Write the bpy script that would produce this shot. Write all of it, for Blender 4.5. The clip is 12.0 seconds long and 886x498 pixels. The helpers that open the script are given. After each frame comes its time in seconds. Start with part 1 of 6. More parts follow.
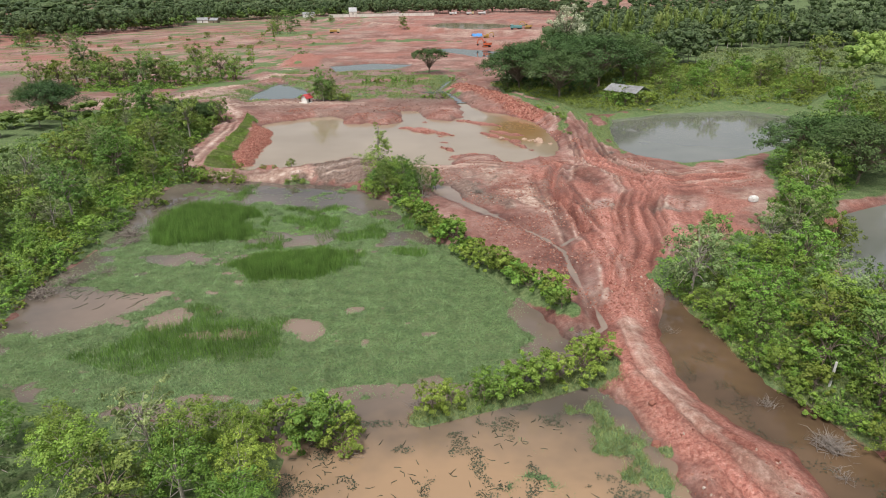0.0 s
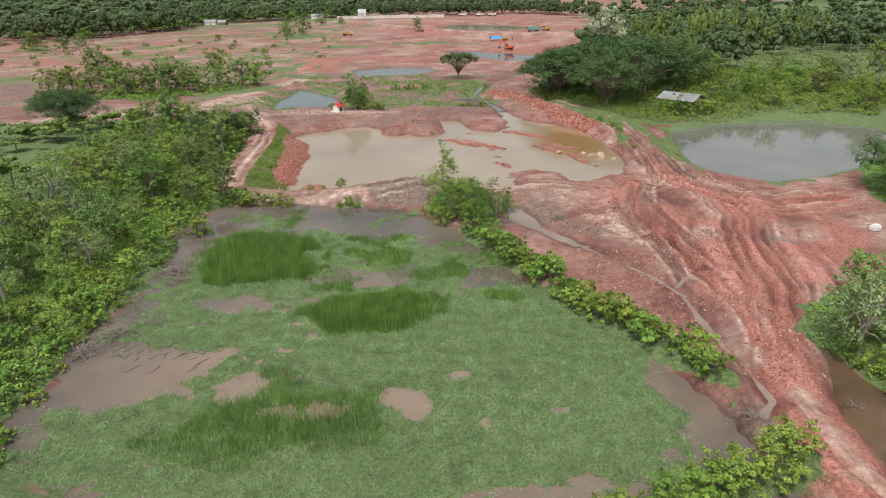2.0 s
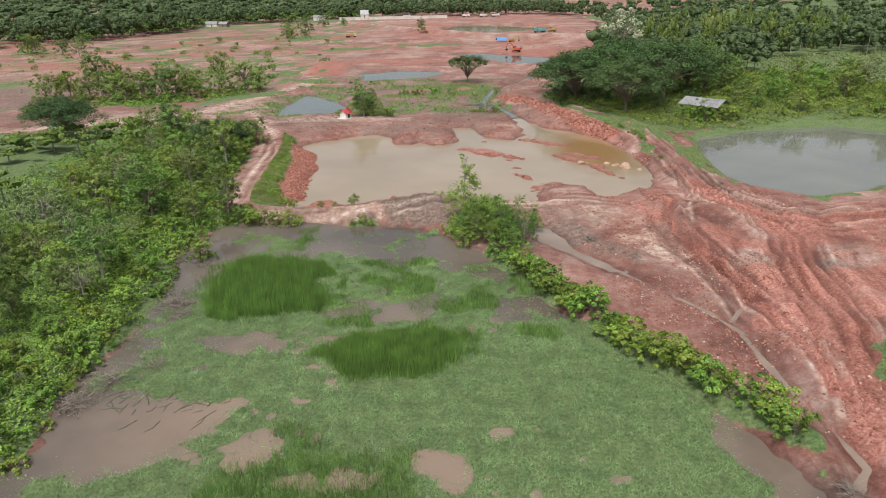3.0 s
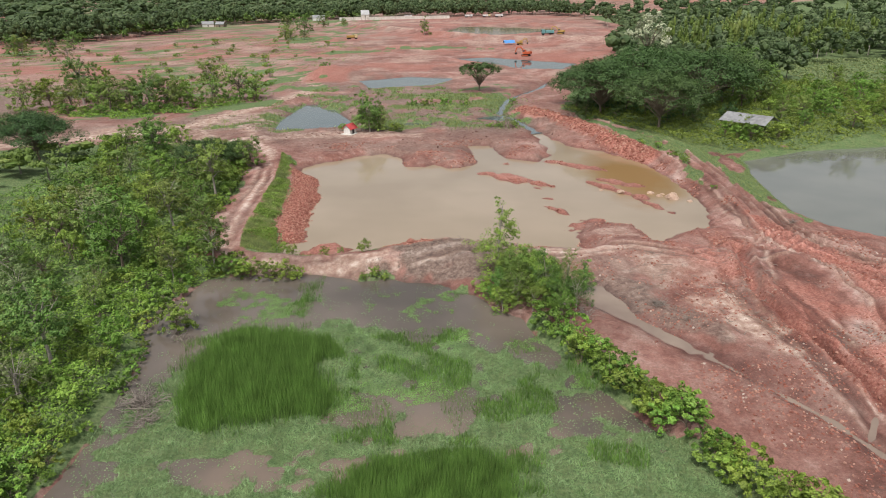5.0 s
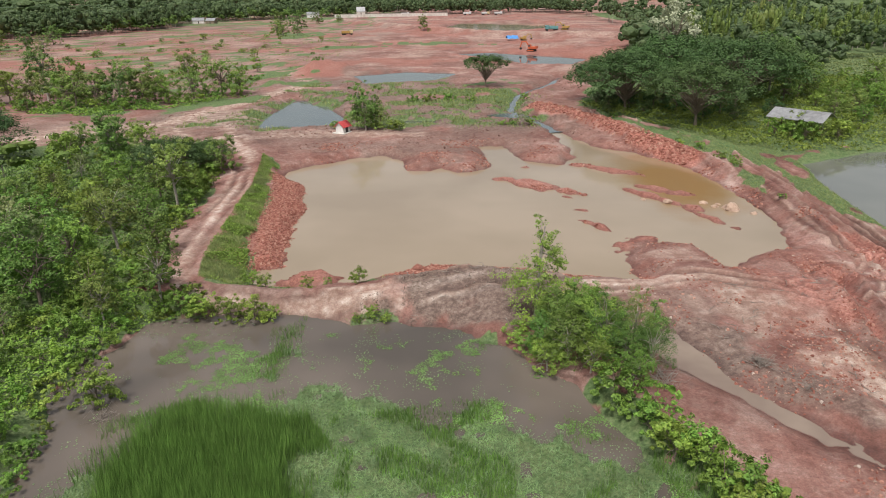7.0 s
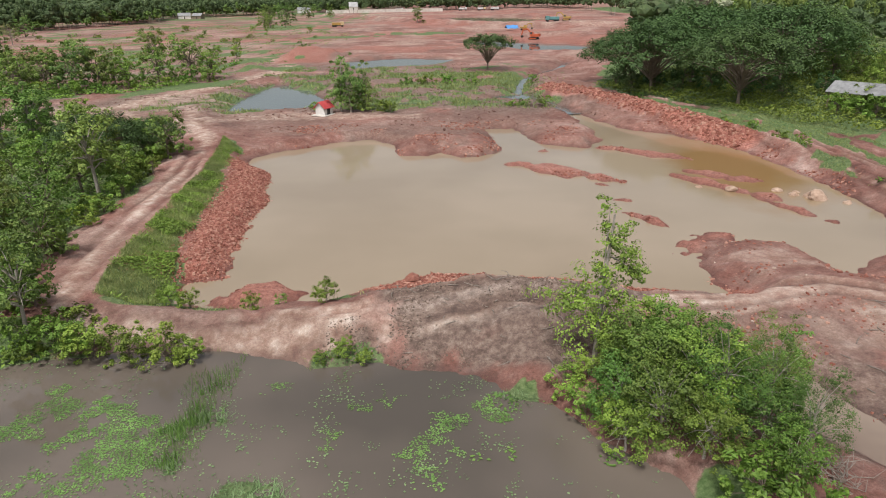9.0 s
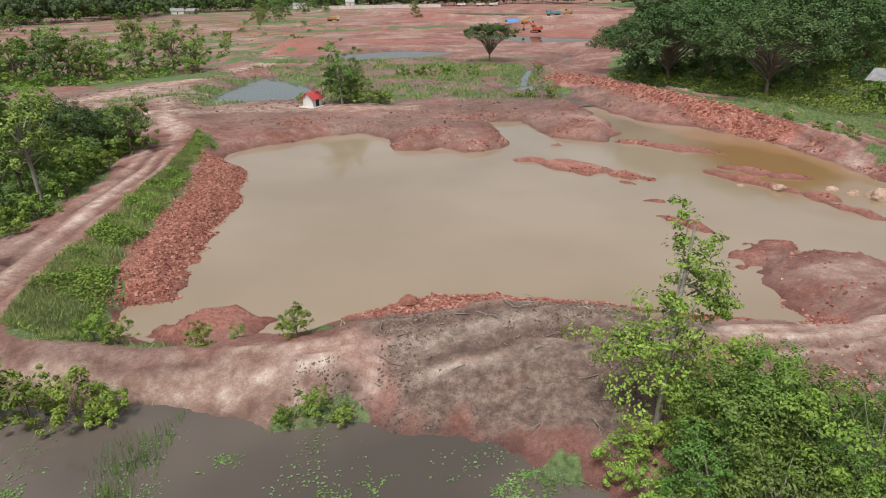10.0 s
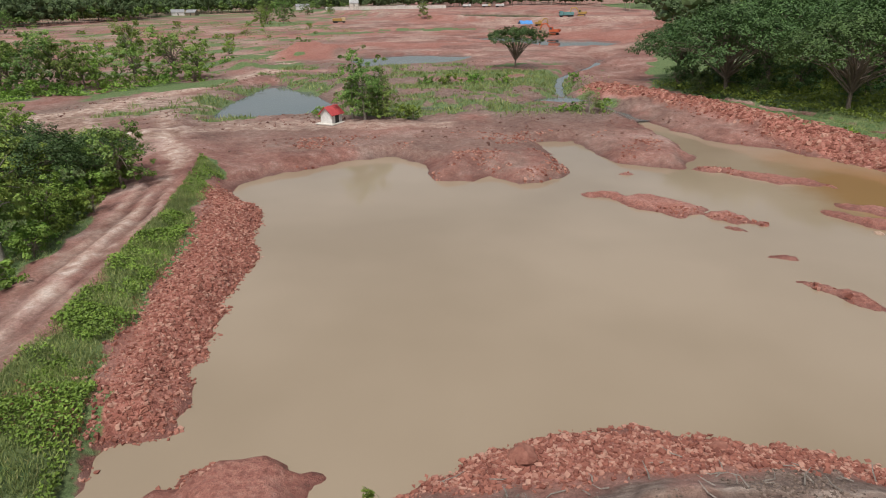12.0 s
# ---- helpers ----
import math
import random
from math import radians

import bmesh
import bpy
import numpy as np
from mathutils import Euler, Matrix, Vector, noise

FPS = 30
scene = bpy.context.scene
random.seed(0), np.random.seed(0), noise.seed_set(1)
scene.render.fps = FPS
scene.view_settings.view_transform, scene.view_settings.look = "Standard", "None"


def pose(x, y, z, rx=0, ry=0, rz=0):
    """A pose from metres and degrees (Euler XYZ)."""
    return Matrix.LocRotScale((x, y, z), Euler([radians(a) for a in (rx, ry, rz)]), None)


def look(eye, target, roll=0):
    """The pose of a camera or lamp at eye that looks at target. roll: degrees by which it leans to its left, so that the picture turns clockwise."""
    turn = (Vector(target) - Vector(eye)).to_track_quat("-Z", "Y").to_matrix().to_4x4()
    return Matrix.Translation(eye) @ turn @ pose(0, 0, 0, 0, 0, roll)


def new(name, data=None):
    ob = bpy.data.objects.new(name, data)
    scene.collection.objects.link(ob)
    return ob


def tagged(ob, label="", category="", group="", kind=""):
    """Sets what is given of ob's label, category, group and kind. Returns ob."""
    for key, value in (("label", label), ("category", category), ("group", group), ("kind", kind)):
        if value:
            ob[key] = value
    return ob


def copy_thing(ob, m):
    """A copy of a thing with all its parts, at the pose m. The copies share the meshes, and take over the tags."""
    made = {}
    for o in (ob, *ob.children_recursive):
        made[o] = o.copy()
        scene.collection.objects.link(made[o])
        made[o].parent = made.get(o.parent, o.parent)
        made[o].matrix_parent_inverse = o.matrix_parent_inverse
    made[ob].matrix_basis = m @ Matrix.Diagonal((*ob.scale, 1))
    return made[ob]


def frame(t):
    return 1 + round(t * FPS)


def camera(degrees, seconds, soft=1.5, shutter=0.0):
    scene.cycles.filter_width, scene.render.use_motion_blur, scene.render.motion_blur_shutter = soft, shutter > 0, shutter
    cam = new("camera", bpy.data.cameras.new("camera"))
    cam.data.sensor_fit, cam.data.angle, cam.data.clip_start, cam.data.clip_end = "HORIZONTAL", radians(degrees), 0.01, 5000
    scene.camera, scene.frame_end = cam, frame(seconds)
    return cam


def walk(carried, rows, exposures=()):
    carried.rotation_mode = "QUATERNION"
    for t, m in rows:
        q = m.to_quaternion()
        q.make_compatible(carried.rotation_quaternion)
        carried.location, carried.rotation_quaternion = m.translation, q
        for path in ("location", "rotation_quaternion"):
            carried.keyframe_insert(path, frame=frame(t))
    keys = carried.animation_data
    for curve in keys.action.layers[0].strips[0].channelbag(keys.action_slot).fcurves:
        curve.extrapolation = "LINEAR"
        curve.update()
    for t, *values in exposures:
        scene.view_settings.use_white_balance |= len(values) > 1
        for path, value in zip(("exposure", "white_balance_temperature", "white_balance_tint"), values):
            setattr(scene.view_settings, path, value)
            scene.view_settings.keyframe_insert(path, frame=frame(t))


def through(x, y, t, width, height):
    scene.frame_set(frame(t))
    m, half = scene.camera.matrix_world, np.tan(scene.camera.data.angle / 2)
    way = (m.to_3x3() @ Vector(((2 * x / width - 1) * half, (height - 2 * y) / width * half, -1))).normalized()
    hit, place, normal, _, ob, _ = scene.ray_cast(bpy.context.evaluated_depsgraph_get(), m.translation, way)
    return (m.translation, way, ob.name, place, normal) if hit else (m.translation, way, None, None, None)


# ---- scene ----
cam = camera(68.5, 12.0, 1.0)
METRES, EYE, TILT, LEAN, TURN = 105.0, 31.0, -22.0, 0.0, 0.0
PATH = [
    (0, (1.727, 0.411, 30.488), (1.699, 2.269, 29.747), -0.6),
    (0.5, (-1.59, 2.695, 30.539), (-1.62, 4.553, 29.8), -0.6),
    (1, (-4.482, 5.393, 30.578), (-4.511, 7.251, 29.84), -0.6),
    (1.5, (-6.846, 8.486, 30.658), (-6.877, 10.345, 29.921), -0.7),
    (2, (-8.775, 11.92, 30.768), (-8.806, 13.778, 30.03), -0.7),
    (2.5, (-10.367, 15.541, 30.918), (-10.399, 17.4, 30.18), -0.8),
    (3, (-11.629, 19.327, 31.088), (-11.664, 21.185, 30.351), -0.9),
    (5, (-15.456, 36.351, 31.94), (-15.486, 38.209, 31.2), -0.7),
    (5.5, (-16.088, 40.815, 31.819), (-16.116, 42.674, 31.081), -0.7),
    (6, (-16.719, 45.327, 30.988), (-16.743, 47.186, 30.252), -0.7),
    (6.5, (-17.276, 49.939, 29.454), (-17.298, 51.798, 28.717), -0.7),
    (7, (-17.774, 54.592, 27.783), (-17.792, 56.451, 27.045), -0.6),
    (9, (-18.631, 73.035, 20.494), (-18.636, 74.896, 19.762), -0.8),
    (9.5, (-18.892, 77.739, 18.87), (-18.889, 79.599, 18.135), -0.7),
    (10, (-18.983, 82.565, 17.784), (-18.982, 84.424, 17.048), -0.8),
    (10.5, (-19.506, 86.837, 17.491), (-19.503, 88.697, 16.757), -0.7),
    (11, (-20.595, 90.41, 17.553), (-20.59, 92.27, 16.82), -0.7),
    (11.5, (-22.135, 93.476, 17.676), (-22.132, 95.337, 16.942), -0.6),
    (12, (-23.942, 95.926, 17.805), (-23.942, 97.786, 17.071), -0.8),
]
walk(cam, [(t, look(eye, target, roll)) for t, eye, target, roll in PATH], [(0.0, 0.04), (5.0, 0.02), (8.0, -0.04), (10.0, -0.1), (12.0, -0.22)])

# ---- world, sun, exposure ----
world = bpy.data.worlds.new("overcast_sky")
scene.world = world
world.use_nodes = True
wn, wl = world.node_tree.nodes, world.node_tree.links
sky = wn.new("ShaderNodeTexSky")
sky.sky_type, sky.sun_disc = "NISHITA", False
SUN_EL, SUN_AZ = radians(62), radians(200)
sky.sun_elevation, sky.sun_rotation = SUN_EL, SUN_AZ
sky.air_density, sky.dust_density = 1.0, 4.0
hs = wn.new("ShaderNodeHueSaturation")
hs.inputs["Saturation"].default_value = 0.34
wl.new(sky.outputs[0], hs.inputs["Color"])
wl.new(hs.outputs[0], wn["Background"].inputs["Color"])
wn["Background"].inputs["Strength"].default_value = 0.14

sun = new("sun", bpy.data.lights.new("sun", "SUN"))
sun.data.energy, sun.data.angle, sun.data.color = 3.1, radians(11), (1.0, 0.975, 0.945)
sun.matrix_world = look((math.sin(SUN_AZ) * 300 * math.cos(SUN_EL), math.cos(SUN_AZ) * 300 * math.cos(SUN_EL), 300 * math.sin(SUN_EL)), (0, 0, 0))

# ---- numeric tools ----
rng = np.random.default_rng(11)


def lattice(ix, iy, seed):
    h = (ix.astype(np.int64) * 374761393 + iy.astype(np.int64) * 668265263 + seed * 974711) & 0xFFFFFFFF
    h = ((h ^ (h >> 13)) * 1274126177) & 0xFFFFFFFF
    return ((h ^ (h >> 16)) & 0xFFFF) / 65535.0


def vnoise(x, y, seed=0):
    ix, iy = np.floor(x), np.floor(y)
    fx, fy = x - ix, y - iy
    fx, fy = fx * fx * (3 - 2 * fx), fy * fy * (3 - 2 * fy)
    a, b = lattice(ix, iy, seed), lattice(ix + 1, iy, seed)
    c, d = lattice(ix, iy + 1, seed), lattice(ix + 1, iy + 1, seed)
    return (a + (b - a) * fx) * (1 - fy) + (c + (d - c) * fx) * fy


def fbm(x, y, size, octaves=3, seed=0):
    """Noise from -1 to 1 with features of that size in metres."""
    total, amp, norm = 0.0, 1.0, 0.0
    for k in range(octaves):
        total = total + amp * (vnoise(x / size * 2 ** k + 17.3 * k, y / size * 2 ** k - 9.1 * k, seed + k) * 2 - 1)
        norm += amp
        amp *= 0.5
    return total / norm


def step(a, b, x):
    t = np.clip((x - a) / (b - a), 0, 1)
    return t * t * (3 - 2 * t)


def line_dist(x, y, pts):
    best = np.full(np.shape(x), 1e9)
    for (ax, ay), (bx, by) in zip(pts[:-1], pts[1:]):
        dx, dy = bx - ax, by - ay
        t = np.clip(((x - ax) * dx + (y - ay) * dy) / (dx * dx + dy * dy), 0, 1)
        best = np.minimum(best, (x - ax - t * dx) ** 2 + (y - ay - t * dy) ** 2)
    return np.sqrt(best)


def poly_dist(x, y, pts):
    """Signed distance to a closed outline, negative inside."""
    d = line_dist(x, y, [*pts, pts[0]])
    inside = np.zeros(np.shape(x), bool)
    for (ax, ay), (bx, by) in zip(pts, [*pts[1:], pts[0]]):
        if ay != by:
            inside ^= ((ay > y) != (by > y)) & (x < (bx - ax) * (y - ay) / (by - ay) + ax)
    return np.where(inside, -d, d)


def blob(x, y, cx, cy, rx, ry, turn=0.0):
    """1 in the middle of an ellipse, 0 at its rim, negative outside."""
    c, s = math.cos(radians(turn)), math.sin(radians(turn))
    u, v = (x - cx) * c + (y - cy) * s, -(x - cx) * s + (y - cy) * c
    return 1 - np.sqrt((u / rx) ** 2 + (v / ry) ** 2)


# ---- the plan ----
BIG_POND = [(-37.8, 114.9), (-38.7, 118.4), (-35.6, 119.6), (-36.6, 126.7), (-37.7, 139), (-39.8, 150.6), (-44, 155.4), (-44.4, 159.2), (-40.5, 163.7),
            (-35.2, 168.5), (-29.7, 170.2), (-25.7, 166), (-24.7, 160), (-20.8, 159.8), (-18.8, 162.6), (-16.4, 157.8), (-11.4, 160.2), (-10.3, 163.9),
            (-12.4, 177.1), (-7.5, 178), (-5.2, 165.8), (1.4, 163.5), (5.2, 168.1), (3.3, 191), (6, 191), (9, 177.2), (15.6, 172.2), (21.8, 161.4),
            (24.1, 144.5), (23.6, 131.8), (21.7, 124.6), (16.2, 121.1), (11.4, 117.8), (10.8, 124.8), (4.5, 125.9), (2.6, 122.9), (1.5, 118.9), (2, 115.3),
            (-4.6, 115.9), (-9.8, 117.8), (-12.8, 118.5), (-15.8, 119.1), (-19.6, 118.8), (-22.1, 118.1), (-24.8, 116.5), (-26.9, 114.6), (-30.5, 113.9), (-35.3, 113.3)]
MARSH = [(-40, 48), (-44, 52), (-42.9, 58.6), (-44.6, 65.3), (-43.7, 71.6), (-43.5, 81.2), (-45, 92), (-47.4, 95), (-47.2, 99.1), (-44.7, 106.5), (-39.6, 107.6),
         (-34.1, 108), (-28.1, 106.2), (-22.6, 106.2), (-17.1, 104.9), (-12, 101), (-7.5, 95), (-5.5, 90), (0.3, 78.5), (5, 69.4), (8.8, 62), (12.4, 54.7),
         (12, 52), (13.5, 49), (14.9, 43.1), (16.1, 38.3), (17, 33.9), (18, 25), (-9, 25), (-10, 37), (-16, 41), (-28, 42)]
BLUE_POND = [(-59.6, 198), (-61, 208), (-60.4, 222), (-59.6, 236), (-56.4, 235), (-53.1, 227.5), (-49.2, 225), (-45.2, 215.5), (-42.4, 209), (-41.9, 198), (-48.5, 197), (-52.2, 195), (-57.6, 194.5)]
RIGHT_POND = [(41, 160), (56.3, 167.7), (77.4, 172), (88, 161.3), (85.8, 149.9), (74.9, 136.8), (63.4, 125.8), (51.9, 119), (44.1, 116.6), (37.5, 122.5), (35.5, 128.8), (37, 146)]
FAR_RIGHT_POND = [(57.3, 88.9), (75, 98), (110, 95), (90, 50), (52, 50), (45.5, 60), (44.5, 64), (46.8, 70.6)]
CREEK = [(25, 64.6), (25.8, 58.1), (27, 51.5), (27.6, 46.1), (30, 41.6), (32, 34.9), (33, 22), (25, 22), (25.5, 33), (25.4, 37.7), (22.7, 40.9), (20.9, 45.4), (20.8, 53.6), (22.3, 58.1)]
PUDDLE = [(-3, 105), (-1, 105), (1.7, 103.4), (3.4, 96.4), (5.3, 93), (8.2, 88.5), (6.2, 88.4), (3.1, 93.6), (-0.2, 98.5)]
FAR_PUDDLE_A = [(-12, 366), (4, 370), (39, 338), (32, 313), (16, 318), (8, 330)]
FAR_PUDDLE_B = [(-50, 286), (-33, 298), (-14, 290), (-24, 274), (-43, 267)]
UPPER_POND = [(-25, 560), (12, 512), (69, 545), (66, 627), (-5, 650)]
SMALL_PUDDLE_A = [(-30, 199), (-27, 201), (-21, 200.5), (-20, 198.5), (-25, 197), (-30, 197)]
SMALL_PUDDLE_B = [(-10, 207), (-5, 211), (-1, 209), (1, 203), (-3, 203), (-8, 205)]
DITCH = [(14.6, 53.4), (16.2, 55), (16.1, 58.6), (15.5, 63.4), (15.4, 68.1), (15.4, 74), (13.7, 78.5), (10.3, 84.2), (7.8, 88)]
DITCH_SIDE = [(15.2, 76), (18.4, 80.3)]
CHANNEL = [(4.6, 190), (3.2, 197), (0.6, 208), (-2.5, 215), (-1, 226), (1.5, 238), (4.7, 246), (14, 262), (20, 280)]
# outline, water level, bank slope
PONDS = {"big": (BIG_POND, 0.0, 0.55), "marsh": (MARSH, 0.2, 0.5), "blue": (BLUE_POND, 0.0, 0.35), "right": (RIGHT_POND, 0.5, 0.5), "far_right": (FAR_RIGHT_POND, 0.2, 0.5),
         "creek": (CREEK, 0.2, 0.4), "puddle": (PUDDLE, 0.5, 0.3), "far_a": (FAR_PUDDLE_A, 0.6, 0.15), "far_b": (FAR_PUDDLE_B, 0.6, 0.15), "upper": (UPPER_POND, 1.6, 0.3),
         "small_a": (SMALL_PUDDLE_A, 0.7, 0.3), "small_b": (SMALL_PUDDLE_B, 0.5, 0.3)}
DYKE_TRACK = [(-66, 196), (-58, 176), (-51.2, 162), (-48.2, 145), (-46.8, 129), (-45.9, 119), (-44.4, 112.6), (-40.5, 109.3), (-34, 108.2), (-28, 108.2), (-22, 109.8), (-11, 111), (-1, 110.8), (7, 112.5), (16, 108)]
NW_TRACK = [(-58, 176), (-70, 176), (-78, 192), (-93, 187), (-120, 174)]
N_TRACK = [(-58, 180), (-50, 184), (-38, 184), (-24, 184)]
NW_TRACK_B = [(-93, 187), (-80, 199), (-74, 218), (-67, 240), (-60, 262), (-72, 290)]
MAIN_TRACK = [(25, 22), (22.7, 32.4), (19.9, 39.2), (18.2, 47.5), (18.6, 56.6), (21.7, 64.5), (25.6, 74.4), (27.4, 87.2), (31.5, 98), (31.8, 106), (28.6, 116), (28.2, 125), (29, 134), (29.9, 148), (29.9, 165), (26.5, 180), (19.5, 198), (10.5, 207)]
EAST_TRACK = [(28.6, 116), (33.2, 106.3), (39.2, 104.5), (49.4, 106.5)]
CROSS_TRACK = [(16, 110), (24, 112), (31, 118)]
GULLY = [(21, 114), (19.6, 109.8), (17.9, 102), (17.8, 94.3), (18.8, 88), (19.2, 80), (19.7, 72.6), (19, 63), (18.6, 56.6)]
UPPER_ROAD = [(-160, 760), (-131, 716), (-27, 521), (20, 468), (77, 431), (120, 425)]
HEDGE = [(-7, 95), (-6.2, 93), (-1, 82.7), (3.6, 73), (7.5, 67), (10.5, 61.7), (13.2, 57.6)]
SOUTH_BERM = [(-0.6, 41.6), (3.9, 43.4), (8.5, 45), (12.4, 46.8), (15, 48)]
FOREST_LEFT = [(-40, 108.6), (-47.5, 110), (-49, 117), (-50, 130), (-51.5, 146), (-55, 160), (-64, 172), (-82, 178), (-110, 172), (-260, 160), (-260, -60), (-44, -60), (-8, 24), (-9, 36), (-15, 41.5), (-28, 42), (-40, 48), (-45, 57), (-46, 70), (-45.5, 81), (-48.5, 95), (-48, 103)]
FOREST_RIGHT = [(33, 165), (26, 186), (17, 203), (13, 217), (22, 245), (45, 300), (68, 376), (90, 410), (125, 420), (118, 600), (125, 750), (1600, 900), (1600, -60), (120, -60), (110, 100), (100, 130), (66, 128), (64, 118), (60, 108), (92, 150), (88, 166), (74, 174), (56, 170), (40, 163)]
RIGHT_STRIP = [(23.5, 66), (27, 71), (33, 75), (42, 80), (49, 90), (54, 101), (56, 112), (66, 128), (120, 150), (160, 100), (75, 99), (58, 92), (46, 71), (44, 62), (52, 48), (90, 48), (90, 0), (33, 0), (32, 36), (30, 42), (27.6, 47), (26.6, 54), (25.4, 60)]
GRASS_STRIP = [(-49.5, 164), (-46.3, 146), (-45, 131), (-44.2, 121), (-42.6, 113), (-37.7, 111.4), (-38.6, 115), (-40.2, 123), (-42.9, 141), (-46, 160)]


def marsh_green(x, y):
    """How thickly the marsh is overgrown: over 0 is plants, under 0 open water."""
    mat = -poly_dist(x, y, [(-42, 66), (-42, 82), (-36, 94), (-24, 94), (-13, 91), (-4.5, 86.5), (2, 76), (7.5, 65.5), (10, 56), (7, 47), (-6, 42.5), (-30, 42), (-42, 47), (-40, 56), (-34, 58), (-30, 63)])
    d = np.clip(mat / 3, -0.9, 0.95) + 0.16
    for cx, cy, rx, ry, turn, k in ((-31.5, 73.5, 6, 2.6, 0, -1.5), (-12, 55.5, 3.6, 2.0, -40, -1.6), (-37, 59.5, 8.5, 5, 10, -1.7), (-19, 81, 8.5, 4.5, 0, -1.35), (-5, 79, 4, 6, 20, -0.9), (-24.5, 73.5, 4, 3, 0, -1.0),
                                    (-27, 57.5, 6, 2.6, 20, -1.3), (-20, 54.5, 5, 1.8, 0, -1.2), (-20, 101, 7, 3.4, 0, -0.8), (-40, 101, 5, 4, 0, -0.9), (9.6, 57, 2.6, 5, 30, -0.9), (-5, 45, 4.5, 2.6, 0, -1.0),
                                    (0, 66, 9, 12, 20, 0.8), (-15, 64, 9, 4, 0, 0.7), (-33, 81, 8, 8, 0, 0.8), (-16, 71, 9, 4, 0, 0.8), (-18, 47.5, 9, 3, 10, 0.5), (-31.5, 102, 2.2, 7, -10, 1.1),
                                    (-26, 94, 8, 2.6, -25, 0.8), (-12, 89, 8, 2.4, -35, 0.7), (-14, 101, 4, 2, -35, 0.5), (14, 38, 3.2, 8, 15, 1.4), (8, 35, 4, 3, 0, 0.9), (9, 42, 6, 1.4, 20, 0.8)):
        d = d + k * np.clip(blob(x, y, cx, cy, rx, ry, turn) * 1.6, 0, 1)
    return d + 0.7 * fbm(x, y, 5, 3, 5) + 1.3 * fbm(x, y, 1.3, 4, 8)


BARS = ((-4.2, 150.5, 6.6, 1.9, -37, 0.5), (0.2, 138.4, 1.4, 0.6, -20, 0.2), (1.3, 131.4, 3.8, 0.75, -58, 0.35), (4.4, 124.5, 3.2, 3.6, 0, 0.5), (9.4, 147, 2.8, 1.0, -60, 0.25), (12.6, 142.5, 6.8, 1.2, -52, 0.4),
        (16.4, 134, 4.4, 0.9, -62, 0.35), (8.2, 159.6, 7.5, 1.4, -37, 0.35), (14.2, 147.6, 5, 1.5, -40, 0.3), (-31.7, 115.2, 3.0, 1.8, -10, 0.9), (-4.8, 161.5, 1.4, 0.6, 0, 0.25), (-0.8, 144.5, 1.1, 0.4, -40, 0.15))


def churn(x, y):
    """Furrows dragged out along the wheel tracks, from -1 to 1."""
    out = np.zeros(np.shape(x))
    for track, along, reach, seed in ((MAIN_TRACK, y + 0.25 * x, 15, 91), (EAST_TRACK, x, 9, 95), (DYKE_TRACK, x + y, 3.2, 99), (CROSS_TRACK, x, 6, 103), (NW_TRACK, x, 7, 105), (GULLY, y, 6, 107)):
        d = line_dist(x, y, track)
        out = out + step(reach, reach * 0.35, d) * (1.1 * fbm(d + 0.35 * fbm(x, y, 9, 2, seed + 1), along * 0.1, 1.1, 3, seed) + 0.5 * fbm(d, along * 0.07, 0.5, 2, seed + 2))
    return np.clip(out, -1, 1)


